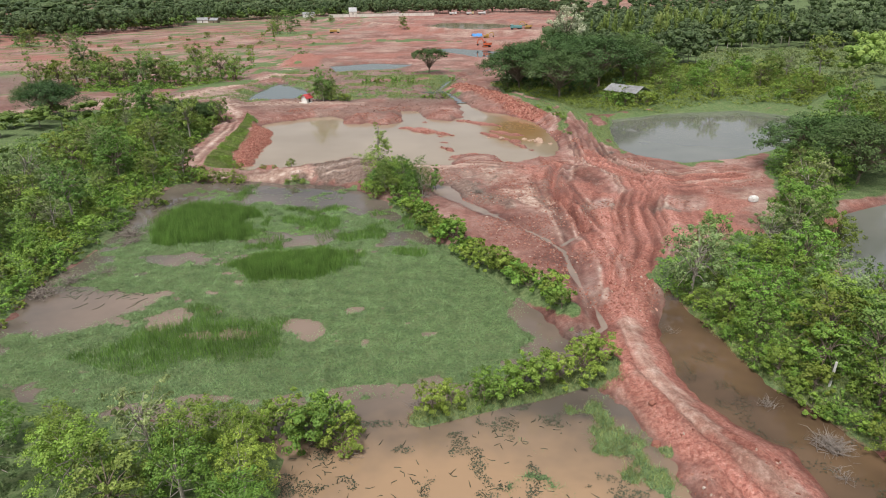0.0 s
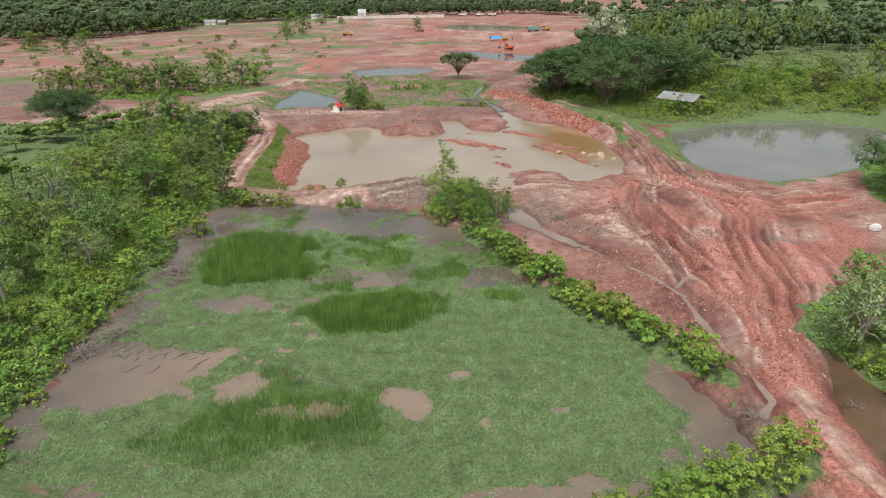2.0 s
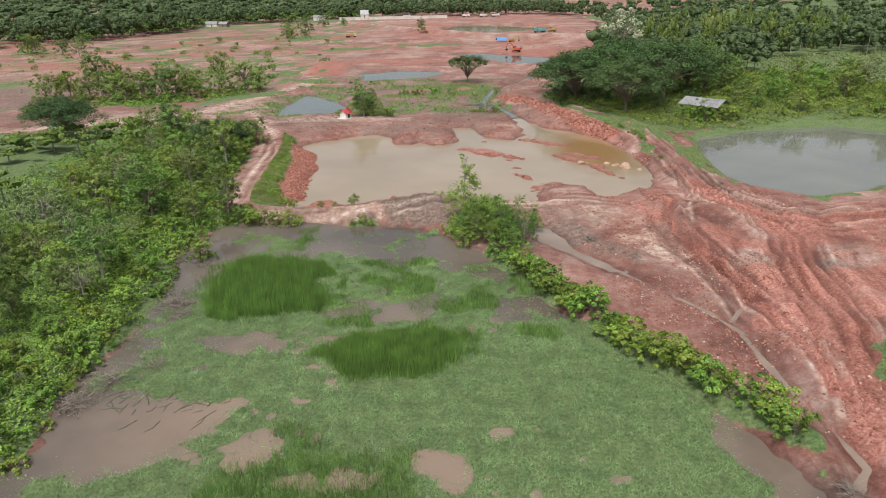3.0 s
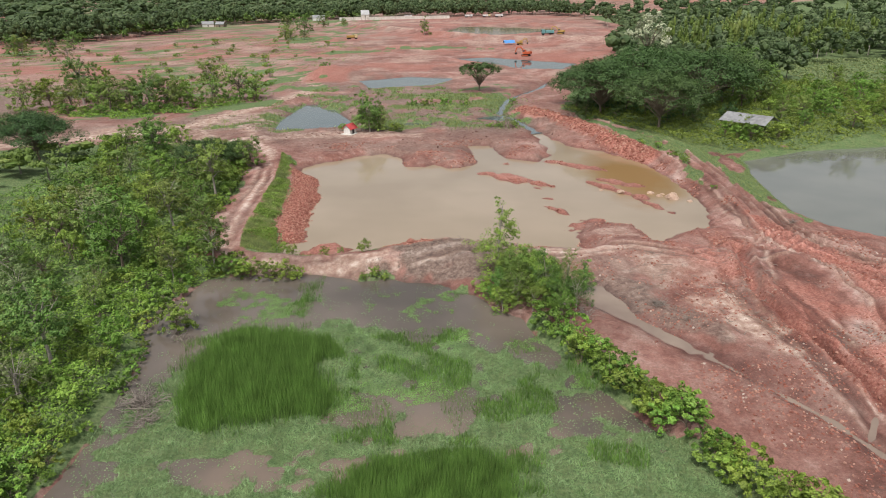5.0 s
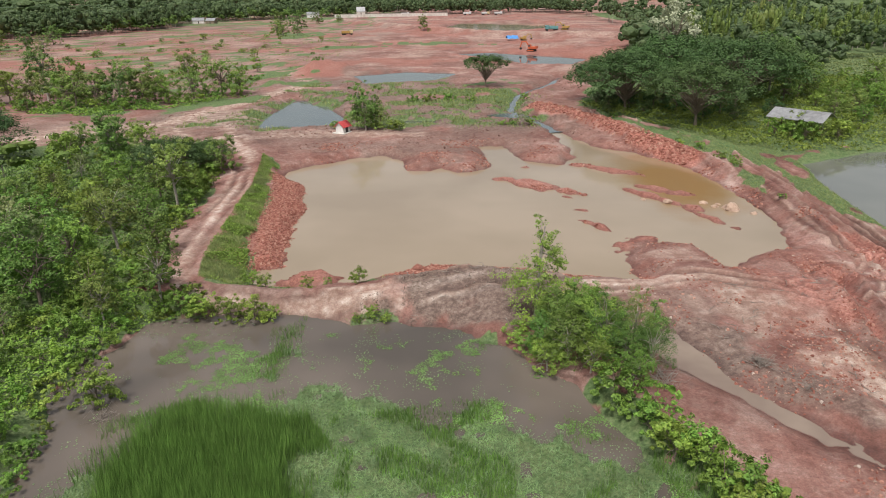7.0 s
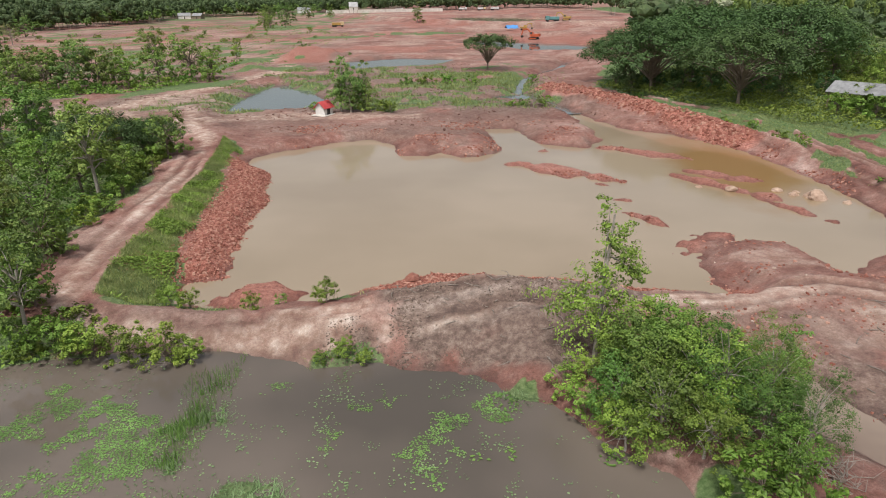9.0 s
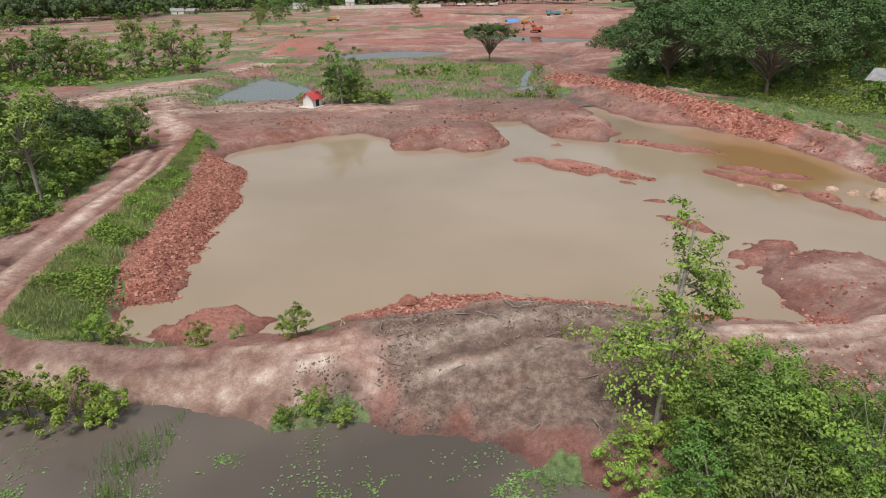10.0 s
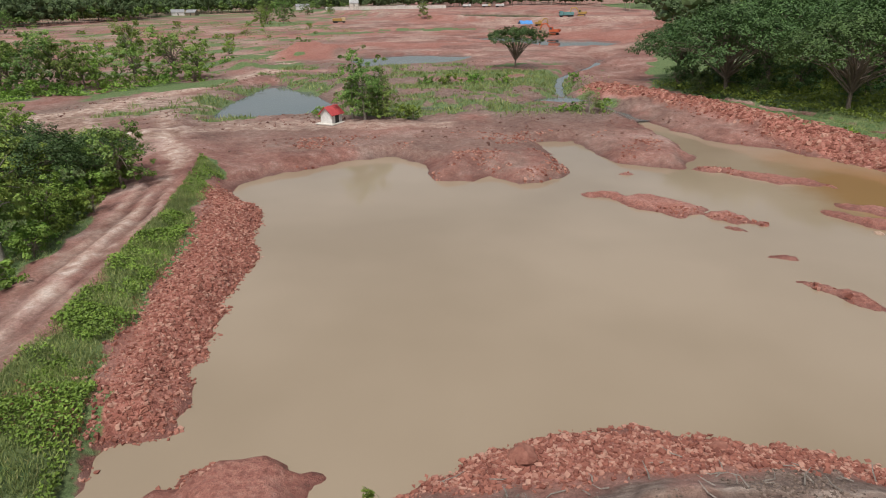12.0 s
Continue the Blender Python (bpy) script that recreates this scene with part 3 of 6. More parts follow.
def make_ground():
    m, nt, b = material("laterite_ground", 0.92)
    at = nt.nodes.new("ShaderNodeAttribute")
    at.attribute_name = "cover"
    sp = nt.nodes.new("ShaderNodeSeparateColor")
    nt.links.new(at.outputs["Color"], sp.inputs[0])
    at2 = nt.nodes.new("ShaderNodeAttribute")
    at2.attribute_name = "soil"
    sp2 = nt.nodes.new("ShaderNodeSeparateColor")
    nt.links.new(at2.outputs["Color"], sp2.inputs[0])
    fine = noise_node(nt, 3.2, 6, 0.7)
    mid = noise_node(nt, 0.8, 5, 0.6)
    col = earth_colour(nt)
    grey = ramp(nt, noise_node(nt, 1.7, 8, 0.72), [(0.36, (0.075, 0.053, 0.042)), (0.5, (0.165, 0.117, 0.093)), (0.66, (0.3, 0.235, 0.19))])
    pale = ramp(nt, noise_node(nt, 0.8, 8, 0.68), [(0.36, (0.28, 0.165, 0.12)), (0.5, (0.46, 0.33, 0.255)), (0.66, (0.67, 0.56, 0.47))])
    red = mixed(nt, 0.6, ramp(nt, clods(nt, 4.5), [(0.1, (0.17, 0.05, 0.035)), (0.5, (0.34, 0.115, 0.08)), (0.95, (0.5, 0.24, 0.18))]), ramp(nt, fine, [(0.38, (0.18, 0.055, 0.038)), (0.5, (0.34, 0.125, 0.09)), (0.64, (0.46, 0.24, 0.185))]))
    wob = sums(nt, "MULTIPLY", mid, 0.9)
    col = mixed(nt, sums(nt, "MULTIPLY", sp.outputs[2], 0.9), col, grey)
    col = mixed(nt, sums(nt, "MULTIPLY", sp.outputs[1], sums(nt, "ADD", wob, 0.25)), col, pale)
    col = mixed(nt, sp2.outputs[0], col, red)
    grit = ramp(nt, clods(nt, 9.0), [(0.05, (0.5, 0.5, 0.5)), (0.5, (0.97, 1.0, 1.02)), (0.95, (1.45, 1.5, 1.55))])
    speck = ramp(nt, noise_node(nt, 14, 4, 0.8), [(0.42, (0.62, 0.62, 0.62)), (0.58, (1.25, 1.27, 1.3))])
    col = mixed(nt, 0.3, mixed(nt, 0.22, col, grit, "MULTIPLY"), speck, "MULTIPLY")
    # Relief shading put into the colour: furrow bottoms darker, ridge crests lighter.
    furrow_shade = ramp(nt, sp2.outputs[2], [(0.18, (0.56, 0.48, 0.45)), (0.4, (0.88, 0.85, 0.84)), (0.58, (1.0, 1.0, 1.0)), (0.88, (1.3, 1.4, 1.45))])
    col = mixed(nt, 0.85, col, furrow_shade, "MULTIPLY")
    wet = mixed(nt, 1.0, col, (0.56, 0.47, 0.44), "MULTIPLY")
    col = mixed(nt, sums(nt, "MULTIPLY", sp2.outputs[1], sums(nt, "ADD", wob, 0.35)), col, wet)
    green = ramp(nt, fine, [(0.36, (0.04, 0.07, 0.02)), (0.5, (0.095, 0.155, 0.05)), (0.66, (0.18, 0.24, 0.1))])
    dry = ramp(nt, mid, [(0.35, (0.05, 0.1, 0.022)), (0.65, (0.17, 0.16, 0.07))])
    green = mixed(nt, 0.3, green, dry)
    edge = sums(nt, "ADD", sp.outputs[0], sums(nt, "SUBTRACT", fine, 0.5))
    col = mixed(nt, ramp(nt, edge, [(0.4, (0, 0, 0)), (0.6, (1, 1, 1))]), col, green)
    nt.links.new(col, b.inputs["Base Color"])
    rough = ramp(nt, sp2.outputs[1], [(0.2, (0.95,) * 3), (0.9, (0.5,) * 3)])
    nt.links.new(rough, b.inputs["Roughness"])
    bump(nt, b, sums(nt, "ADD", sums(nt, "MULTIPLY", fine, 0.6), sums(nt, "MULTIPLY", noise_node(nt, 11, 4, 0.7), 0.4)), 0.8, 0.22)
    return m


def make_water(name, deep, light, size, rough=0.06, spots=()):
    """Muddy water: silt hides the bottom; the surface is nearly a mirror with faint ripples."""
    m, nt, b = material(name, rough)
    col = mixed(nt, ramp(nt, noise_node(nt, size, 3, 0.5), [(0.35, (0, 0, 0)), (0.65, (1, 1, 1))]), deep, light)
    for (cx, cy, rx, ry), tint in spots:
        mp = nt.nodes.new("ShaderNodeMapping")
        mp.inputs["Location"].default_value = (-cx / rx, -cy / ry, 0)
        mp.inputs["Scale"].default_value = (1 / rx, 1 / ry, 0)
        nt.links.new(world_place(nt), mp.inputs["Vector"])
        ln = nt.nodes.new("ShaderNodeVectorMath")
        ln.operation = "LENGTH"
        nt.links.new(mp.outputs[0], ln.inputs[0])
        near = sums(nt, "ADD", ln.outputs["Value"], sums(nt, "MULTIPLY", noise_node(nt, 0.12, 4, 0.6), 0.6))
        col = mixed(nt, ramp(nt, near, [(0.6, (1, 1, 1)), (0.999, (0, 0, 0))]), col, tint)
    nt.links.new(col, b.inputs["Base Color"])
    b.inputs["IOR"].default_value = 1.38
    bump(nt, b, noise_node(nt, 0.5, 2, 0.5), 0.02, 0.05)
    return m


def make_leaf(name, dark, light, dry=None, through=0.16, vary=True):
    m, nt, b = material(name, 0.55)
    g = nt.nodes.new("ShaderNodeNewGeometry")
    oi = nt.nodes.new("ShaderNodeObjectInfo")
    col = ramp(nt, g.outputs["Random Per Island"], [(0.0, tuple(0.6 * a + 0.4 * c for a, c in zip(dark, light))), (0.8, light), (1.0, tuple(0.5 * a + 0.5 * c for a, c in zip(light, dry or light)))])
    tone = nt.nodes.new("ShaderNodeHueSaturation")
    hue = nt.nodes.new("ShaderNodeMapRange")
    hue.inputs["To Min"].default_value, hue.inputs["To Max"].default_value = (0.468, 0.518) if vary else (0.495, 0.495)
    nt.links.new(oi.outputs["Random"], hue.inputs["Value"])
    val = nt.nodes.new("ShaderNodeMapRange")
    val.inputs["To Min"].default_value, val.inputs["To Max"].default_value = 0.72, 1.25
    nt.links.new(noise_node(nt, 0.09, 2, 0.5), val.inputs["Value"])
    nt.links.new(hue.outputs[0], tone.inputs["Hue"])
    own = nt.nodes.new("ShaderNodeMapRange")
    own.inputs["To Min"].default_value, own.inputs["To Max"].default_value = (0.76, 1.25) if vary else (1.0, 1.0)
    spin = nt.nodes.new("ShaderNodeMath")
    spin.operation = "FRACT"
    mul = nt.nodes.new("ShaderNodeMath")
    mul.operation = "MULTIPLY"
    mul.inputs[1].default_value = 7.31
    nt.links.new(oi.outputs["Random"], mul.inputs[0])
    nt.links.new(mul.outputs[0], spin.inputs[0])
    nt.links.new(spin.outputs[0], own.inputs["Value"])
    both = nt.nodes.new("ShaderNodeMath")
    both.operation = "MULTIPLY"
    nt.links.new(own.outputs[0], both.inputs[0])
    nt.links.new(val.outputs[0], both.inputs[1])
    clump = nt.nodes.new("ShaderNodeMapRange")
    clump.inputs["From Min"].default_value, clump.inputs["From Max"].default_value = 0.3, 0.7
    clump.inputs["To Min"].default_value, clump.inputs["To Max"].default_value = 0.62, 1.28
    nt.links.new(noise_node(nt, 0.75, 3, 0.55), clump.inputs["Value"])
    all_three = nt.nodes.new("ShaderNodeMath")
    all_three.operation = "MULTIPLY"
    nt.links.new(both.outputs[0], all_three.inputs[0])
    nt.links.new(clump.outputs[0], all_three.inputs[1])
    nt.links.new(all_three.outputs[0], tone.inputs["Value"])
    nt.links.new(col, tone.inputs["Color"])
    nt.links.new(tone.outputs[0], b.inputs["Base Color"])
    b.inputs["Specular IOR Level"].default_value = 0.3
    tr = nt.nodes.new("ShaderNodeBsdfTranslucent")
    nt.links.new(tone.outputs[0], tr.inputs["Color"])
    mx = nt.nodes.new("ShaderNodeMixShader")
    mx.inputs[0].default_value = through
    nt.links.new(b.outputs[0], mx.inputs[1])
    nt.links.new(tr.outputs[0], mx.inputs[2])
    nt.links.new(mx.outputs[0], nt.nodes["Material Output"].inputs["Surface"])
    return m


def make_plain(name, dark, light, size=3.0, rough=0.8, metal=0.0, relief=0.0):
    m, nt, b = material(name, rough)
    col = ramp(nt, noise_node(nt, size, 5, 0.65), [(0.3, dark), (0.7, light)])
    big = ramp(nt, noise_node(nt, size * 0.2, 3, 0.6), [(0.3, (0.75, 0.72, 0.7)), (0.6, (1, 1, 1))])
    nt.links.new(mixed(nt, 0.7, col, big, "MULTIPLY"), b.inputs["Base Color"])
    b.inputs["Metallic"].default_value = metal
    if relief:
        bump(nt, b, noise_node(nt, size * 4, 4, 0.6), relief, 0.03)
    return m


def make_stone(name, dark, mid, light):
    m, nt, b = material(name, 0.9)
    g = nt.nodes.new("ShaderNodeNewGeometry")
    col = ramp(nt, g.outputs["Random Per Island"], [(0.0, dark), (0.6, mid), (1.0, light)])
    nt.links.new(mixed(nt, 0.5, col, ramp(nt, noise_node(nt, 5, 4, 0.6), [(0.3, (0.45,) * 3), (0.7, (1.0,) * 3)]), "MULTIPLY"), b.inputs["Base Color"])
    return m


GROUND = make_ground()
WATER_BIG = make_water("silty_pond_water", (0.258, 0.2, 0.136), (0.312, 0.246, 0.174), 0.05, 0.07, [((17, 152, 13, 30), (0.25, 0.15, 0.065))])
WATER_MARSH = make_water("marsh_water", (0.08, 0.067, 0.055), (0.15, 0.122, 0.1), 0.07, 0.04, [((-14, 60, 44, 34), (0.225, 0.165, 0.125)), ((3, 30, 32, 19), (0.31, 0.205, 0.122))])
WATER_BLUE = make_water("clear_pond_water", (0.075, 0.1, 0.1), (0.1, 0.12, 0.115), 0.05, 0.05)
WATER_GREEN = make_water("fish_pond_water", (0.125, 0.13, 0.112), (0.165, 0.165, 0.14), 0.05, 0.06)
WATER_CREEK = make_water("creek_water", (0.075, 0.048, 0.029), (0.13, 0.082, 0.047), 0.15, 0.05)
WATER_DITCH = make_water("ditch_water", (0.19, 0.14, 0.11), (0.26, 0.2, 0.155), 0.2, 0.05)
LEAF_BUSH = make_leaf("bush_leaf", (0.07, 0.155, 0.02), (0.19, 0.305, 0.048), (0.28, 0.365, 0.08), 0.1)
LEAF_TREE = make_leaf("tree_leaf", (0.06, 0.13, 0.025), (0.168, 0.262, 0.054), (0.28, 0.32, 0.1), 0.1)
LEAF_DRY = make_leaf("bank_grass_blade", (0.101, 0.156, 0.046), (0.270, 0.328, 0.111), (0.574, 0.468, 0.221), 0.2, False)
LEAF_RAIN = make_leaf("rain_tree_leaf", (0.026, 0.066, 0.018), (0.076, 0.142, 0.038), None, 0.1)
LEAF_PALE = make_leaf("pale_leaf", (0.105, 0.172, 0.057), (0.224, 0.286, 0.108), (0.359, 0.372, 0.186))
LEAF_SILVER = make_leaf("silver_leaf", (0.239, 0.286, 0.172), (0.448, 0.472, 0.315), (0.598, 0.601, 0.458))
LEAF_WOOD = make_leaf("far_wood_leaf", (0.034, 0.069, 0.025), (0.093, 0.139, 0.051), (0.148, 0.177, 0.086), 0.2, False)
LEAF_REED = make_leaf("reed_blade", (0.075, 0.175, 0.032), (0.165, 0.3, 0.066), (0.24, 0.36, 0.1), 0.2, False)
LEAF_GRASS = make_leaf("marsh_grass_blade", (0.125, 0.22, 0.088), (0.215, 0.325, 0.142), (0.29, 0.36, 0.18), 0.2, False)
LEAF_DENSE = make_leaf("thicket_leaf", (0.045, 0.105, 0.019), (0.118, 0.2, 0.037), (0.19, 0.26, 0.06), 0.08)
LEAF_FLOAT = make_leaf("floating_leaf", (0.09, 0.2, 0.045), (0.18, 0.33, 0.085), (0.25, 0.38, 0.12), 0.1, False)
BARK = make_plain("bark", (0.1, 0.075, 0.055), (0.26, 0.21, 0.16), 6, 0.95, 0, 0.6)
BARK_PALE = make_plain("pale_bark", (0.25, 0.22, 0.18), (0.45, 0.41, 0.35), 6, 0.95, 0, 0.4)
DEAD = make_plain("dead_wood", (0.14, 0.115, 0.095), (0.32, 0.275, 0.235), 8, 0.95)
STONE_RED = make_stone("red_laterite_stone", (0.19, 0.06, 0.04), (0.34, 0.13, 0.09), (0.48, 0.27, 0.2))
STONE_PALE = make_stone("pale_stone", (0.3, 0.2, 0.15), (0.45, 0.34, 0.27), (0.6, 0.5, 0.43))

# ---- ground, one sheet to the horizon ----
def axis(lo, hi, fine, low_end, high_end, grow):
    a = list(np.arange(lo, hi, fine))
    s = fine
    while a[-1] < high_end:
        s *= grow
        a.append(a[-1] + s)
    s, first = fine, a[0]
    low = []
    while first > low_end:
        s *= grow
        first -= s
        low.append(first)
    return np.array(low[::-1] + a)


gx = axis(-50, 40, 0.45, -2600, 2600, 1.06)
gx = np.sort(np.r_[gx[(gx < 6) | (gx > 36)], np.arange(6, 36, 0.28)])
gy = axis(30, 172, 0.33, -800, 4200, 1.03)
X, Y = np.meshgrid(gx, gy)
xs, ys = X.ravel(), Y.ravel()
zs = ground_height(xs, ys)
nx, ny = len(gx), len(gy)
i, j = np.meshgrid(np.arange(nx - 1), np.arange(ny - 1))
q = (j * nx + i).ravel()
me = mesh_of("ground", np.c_[xs, ys, zs], np.c_[q, q + 1, q + nx + 1, q + nx], GROUND, smooth=True)
g_, p_, s_, r_ = zones(xs, ys)
wetness = np.zeros(len(xs))
for outline, level, slope in PONDS.values():
    wetness = np.maximum(wetness, step(1.8, 0.1, poly_dist(xs, ys, outline)) * step(level + 0.42, level + 0.04, zs))
for pts in (DITCH, CHANNEL):
    wetness = np.maximum(wetness, step(2.2, 0.8, line_dist(xs, ys, pts)) * 0.8)
wetness = np.maximum(wetness, 0.7 * step(0.25, 0.55, fbm(xs, ys, 14, 3, 51)) * step(10, 16, xs) * step(130, 110, ys) * step(58, 72, ys))
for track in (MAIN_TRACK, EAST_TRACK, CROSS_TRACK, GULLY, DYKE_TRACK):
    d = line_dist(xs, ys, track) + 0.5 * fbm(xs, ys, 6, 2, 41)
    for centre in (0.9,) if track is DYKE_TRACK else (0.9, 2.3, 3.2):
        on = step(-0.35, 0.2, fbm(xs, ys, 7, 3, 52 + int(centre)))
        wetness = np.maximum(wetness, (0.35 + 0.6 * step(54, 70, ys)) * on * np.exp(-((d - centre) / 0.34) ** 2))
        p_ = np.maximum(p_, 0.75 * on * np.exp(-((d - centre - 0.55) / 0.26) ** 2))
wetness = np.maximum(wetness, np.exp(-(line_dist(xs, ys, GULLY[:6]) / 0.6) ** 2))
# The third soil channel carries the churn for the painted furrow shading.
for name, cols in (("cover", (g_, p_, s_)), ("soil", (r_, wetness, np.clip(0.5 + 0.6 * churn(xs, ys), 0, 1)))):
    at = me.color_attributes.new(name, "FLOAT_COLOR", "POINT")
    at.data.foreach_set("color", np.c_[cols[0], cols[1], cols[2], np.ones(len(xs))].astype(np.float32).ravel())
tagged(new("ground", me), "rutted red laterite earth with grassy patches", "ground", kind="structure")


def sheet_height(x, y):
    """The ground's height, read from the sheet."""
    x, y = np.atleast_1d(np.asarray(x, float)), np.atleast_1d(np.asarray(y, float))
    a, b = np.clip(np.searchsorted(gx, x) - 1, 0, nx - 2), np.clip(np.searchsorted(gy, y) - 1, 0, ny - 2)
    u, v = (x - gx[a]) / (gx[a + 1] - gx[a]), (y - gy[b]) / (gy[b + 1] - gy[b])
    Z = zs.reshape(ny, nx)
    return (Z[b, a] * (1 - u) + Z[b, a + 1] * u) * (1 - v) + (Z[b + 1, a] * (1 - u) + Z[b + 1, a + 1] * u) * v


def sheet_cover(x, y, values):
    a, b = np.clip(np.searchsorted(gx, x), 0, nx - 1), np.clip(np.searchsorted(gy, y), 0, ny - 1)
    return values.reshape(ny, nx)[b, a]


def water_sheet(label, outline, level, mat, cell, reach=1.3):
    pts = np.array(outline)
    lo, hi = pts.min(0) - reach, pts.max(0) + reach
    ax, ay = np.arange(lo[0], hi[0] + cell, cell), np.arange(lo[1], hi[1] + cell, cell)
    gx_, gy_ = np.meshgrid(ax, ay)
    n = len(ax)
    ci, cj = np.meshgrid(np.arange(n - 1), np.arange(len(ay) - 1))
    keep = poly_dist(gx_[:-1, :-1] + cell / 2, gy_[:-1, :-1] + cell / 2, outline) < reach
    k = (cj * n + ci)[keep]
    ob = new("water", mesh_of("water", np.c_[gx_.ravel(), gy_.ravel(), np.full(gx_.size, level)], np.c_[k, k + 1, k + n + 1, k + n], mat, smooth=True))
    return tagged(ob, label, "water", kind="structure")


def ribbon(pts, half):
    p = [Vector((*v, 0)) for v in pts]
    left, right = [], []
    for a in range(len(p)):
        t = (p[min(a + 1, len(p) - 1)] - p[max(a - 1, 0)]).normalized()
        s = Vector((-t.y, t.x, 0)) * half
        left.append((p[a] + s)[:2])
        right.append((p[a] - s)[:2])
    return left + right[::-1]


for name, mat, cell, reach, label in (("big", WATER_BIG, 1.0, 1.3, "tan silty water in a dug red earth pond"), ("marsh", WATER_MARSH, 1.0, 1.3, "dull brown marsh water between floating grass"),
                                      ("blue", WATER_BLUE, 1.0, 1.3, "grey blue water of a small dug pond"), ("right", WATER_GREEN, 1.0, 1.3, "grey green water of a fish pond"),
                                      ("far_right", WATER_GREEN, 1.0, 1.3, "grey green water of a fish pond behind trees"), ("creek", WATER_CREEK, 0.6, 1.3, "brown creek water beside the red track"),
                                      ("puddle", WATER_DITCH, 0.4, 0.8, "brown puddle beside the hedge"), ("far_a", WATER_BLUE, 2.0, 6, "shallow grey puddle on red earth"), ("far_b", WATER_BLUE, 2.0, 6, "shallow grey puddle on red earth"),
                                      ("upper", WATER_BIG, 4.0, 6, "wide shallow brown pool in a red basin"), ("small_a", WATER_BLUE, 0.4, 0.8, "small grey puddle"), ("small_b", WATER_BLUE, 0.4, 0.8, "small grey puddle")):
    water_sheet(label, PONDS[name][0], PONDS[name][1], mat, cell, reach)
for pts, half, level in ((DITCH, 0.8, 0.6), (DITCH_SIDE, 0.4, 0.57), (CHANNEL, 1.0, 0.15)):
    water_sheet("narrow ditch of grey brown water", ribbon(pts, half), level, WATER_BLUE if half > 0.9 else WATER_DITCH, 0.3, 0.5)


# ---- trees and shrubs: built once, then copied ----
def thing(name, label, category, group=""):
    return tagged(new(name), label, category, group)


def crown_mesh(name, lobes, count, size, mat, fill=0.35, flat=0.0, slim=0.55):
    p, n = lobed(lobes, count, fill, flat)
    v, f = leaves(p, n, size * (0.7 + 0.6 * rng.random(count)), slim)
    return mesh_of(name, v, f, mat)


def limbs(height, lean, lobes, radius, fork):
    """A bent tapered trunk and a limb to each lobe."""
    top = Vector((lean[0], lean[1], height))
    at = lambda t: Vector((lean[0] * t ** 1.6, lean[1] * t ** 1.6, height * t))
    paths = [[(at(t), radius * (1.25 - 0.75 * t) if t else radius * 1.6) for t in (0, 0.12, 0.4, 0.7, 1.0)]]
    for lx, ly, lz, rx, ry, rz in lobes:
        a = at(fork + (1 - fork) * rng.random() * 0.8)
        b = Vector((lx, ly, lz))
        mid = a.lerp(b, 0.5) + Vector((0, 0, 0.12 * (b - a).length))
        paths.append([(a, radius * 0.5), (mid, radius * 0.3), (b, radius * 0.1)])
    return tube(paths, 5)


def tree(name, label, lobes, count, size, mat, height, lean=(0, 0), radius=0.12, fork=0.5, bark=None, fill=0.35, flat=0.0, slim=0.55):
    t = thing(name, label, "shrub" if "shrub" in name else "tree", label.split(" with ")[0] + "s")
    v, f = limbs(height, lean, lobes, radius, fork)
    part("trunk", mesh_of("trunk", v, f, bark or BARK, smooth=True), None, t)
    part("crown", crown_mesh("crown", lobes, count, size, mat, fill, flat, slim), None, t)
    return t


def round_lobes(r, low, high, n, small=0.45):
    out = [(0, 0, (low + high) / 2, r * 0.68, r * 0.68, (high - low) * 0.45)]
    for k in range(n):
        a = k * 2.4 + rng.random() * 0.6
        u = rng.random()
        z = low + (high - low) * (0.07 + 0.88 * ((k + 0.5) / n))
        reach = r * 0.72 * math.sqrt(max(0.1, 1 - ((z - low) / (high - low) * 1.15 - 0.35) ** 2))
        s = r * small * (0.75 + 0.5 * u)
        out.append((reach * math.cos(a), reach * math.sin(a), z, s, s, s * 0.8))
    return out


def umbrella_lobes(r, high, n, droop=0.8):
    """Flat pads of leaves, laid over one another on a shallow dome."""
    out = []
    for k in range(n):
        d = r * math.sqrt((k + 0.4) / n) * (0.84 + 0.14 * rng.random())
        a = k * 2.4 + 0.3 * rng.random()
        s = r * (0.2 + 0.12 * rng.random())
        out.append((d * math.cos(a), d * math.sin(a), high - droop * r * (d / r) ** 2.2 - 0.14 * r * rng.random() ** 2, s, s, s * 0.27))
    return out


def column_lobes(r, low, high, n):
    return [(r * 0.5 * math.cos(k * 2.4) * rng.random(), r * 0.5 * math.sin(k * 2.4), low + (high - low) * (k + 0.5) / n, r * (0.75 - 0.35 * k / n), r * (0.75 - 0.35 * k / n), (high - low) / n * 0.95) for k in range(n)]


KINDS, USED = {}, {}


def place(kind, x, y, s=1.0, turn=None, sink=0.0):
    """Sets one of a kind on the ground: the first one itself, after that copies."""
    variants = KINDS[kind]
    used = USED.setdefault(kind, [0] * len(variants))
    k = int(np.argmin(used))
    z = float(sheet_height(x, y)[0]) - 0.06 - sink
    m = pose(x, y, max(z, -0.3), 0, 0, rng.random() * 360 if turn is None else turn) @ Matrix.Scale(s, 4)
    used[k] += 1
    if used[k] == 1:
        variants[k].matrix_basis = m
        return variants[k]
    first = variants[k].matrix_basis.copy()
    variants[k].matrix_basis = Matrix()
    ob = copy_thing(variants[k], m)
    variants[k].matrix_basis = first
    return ob


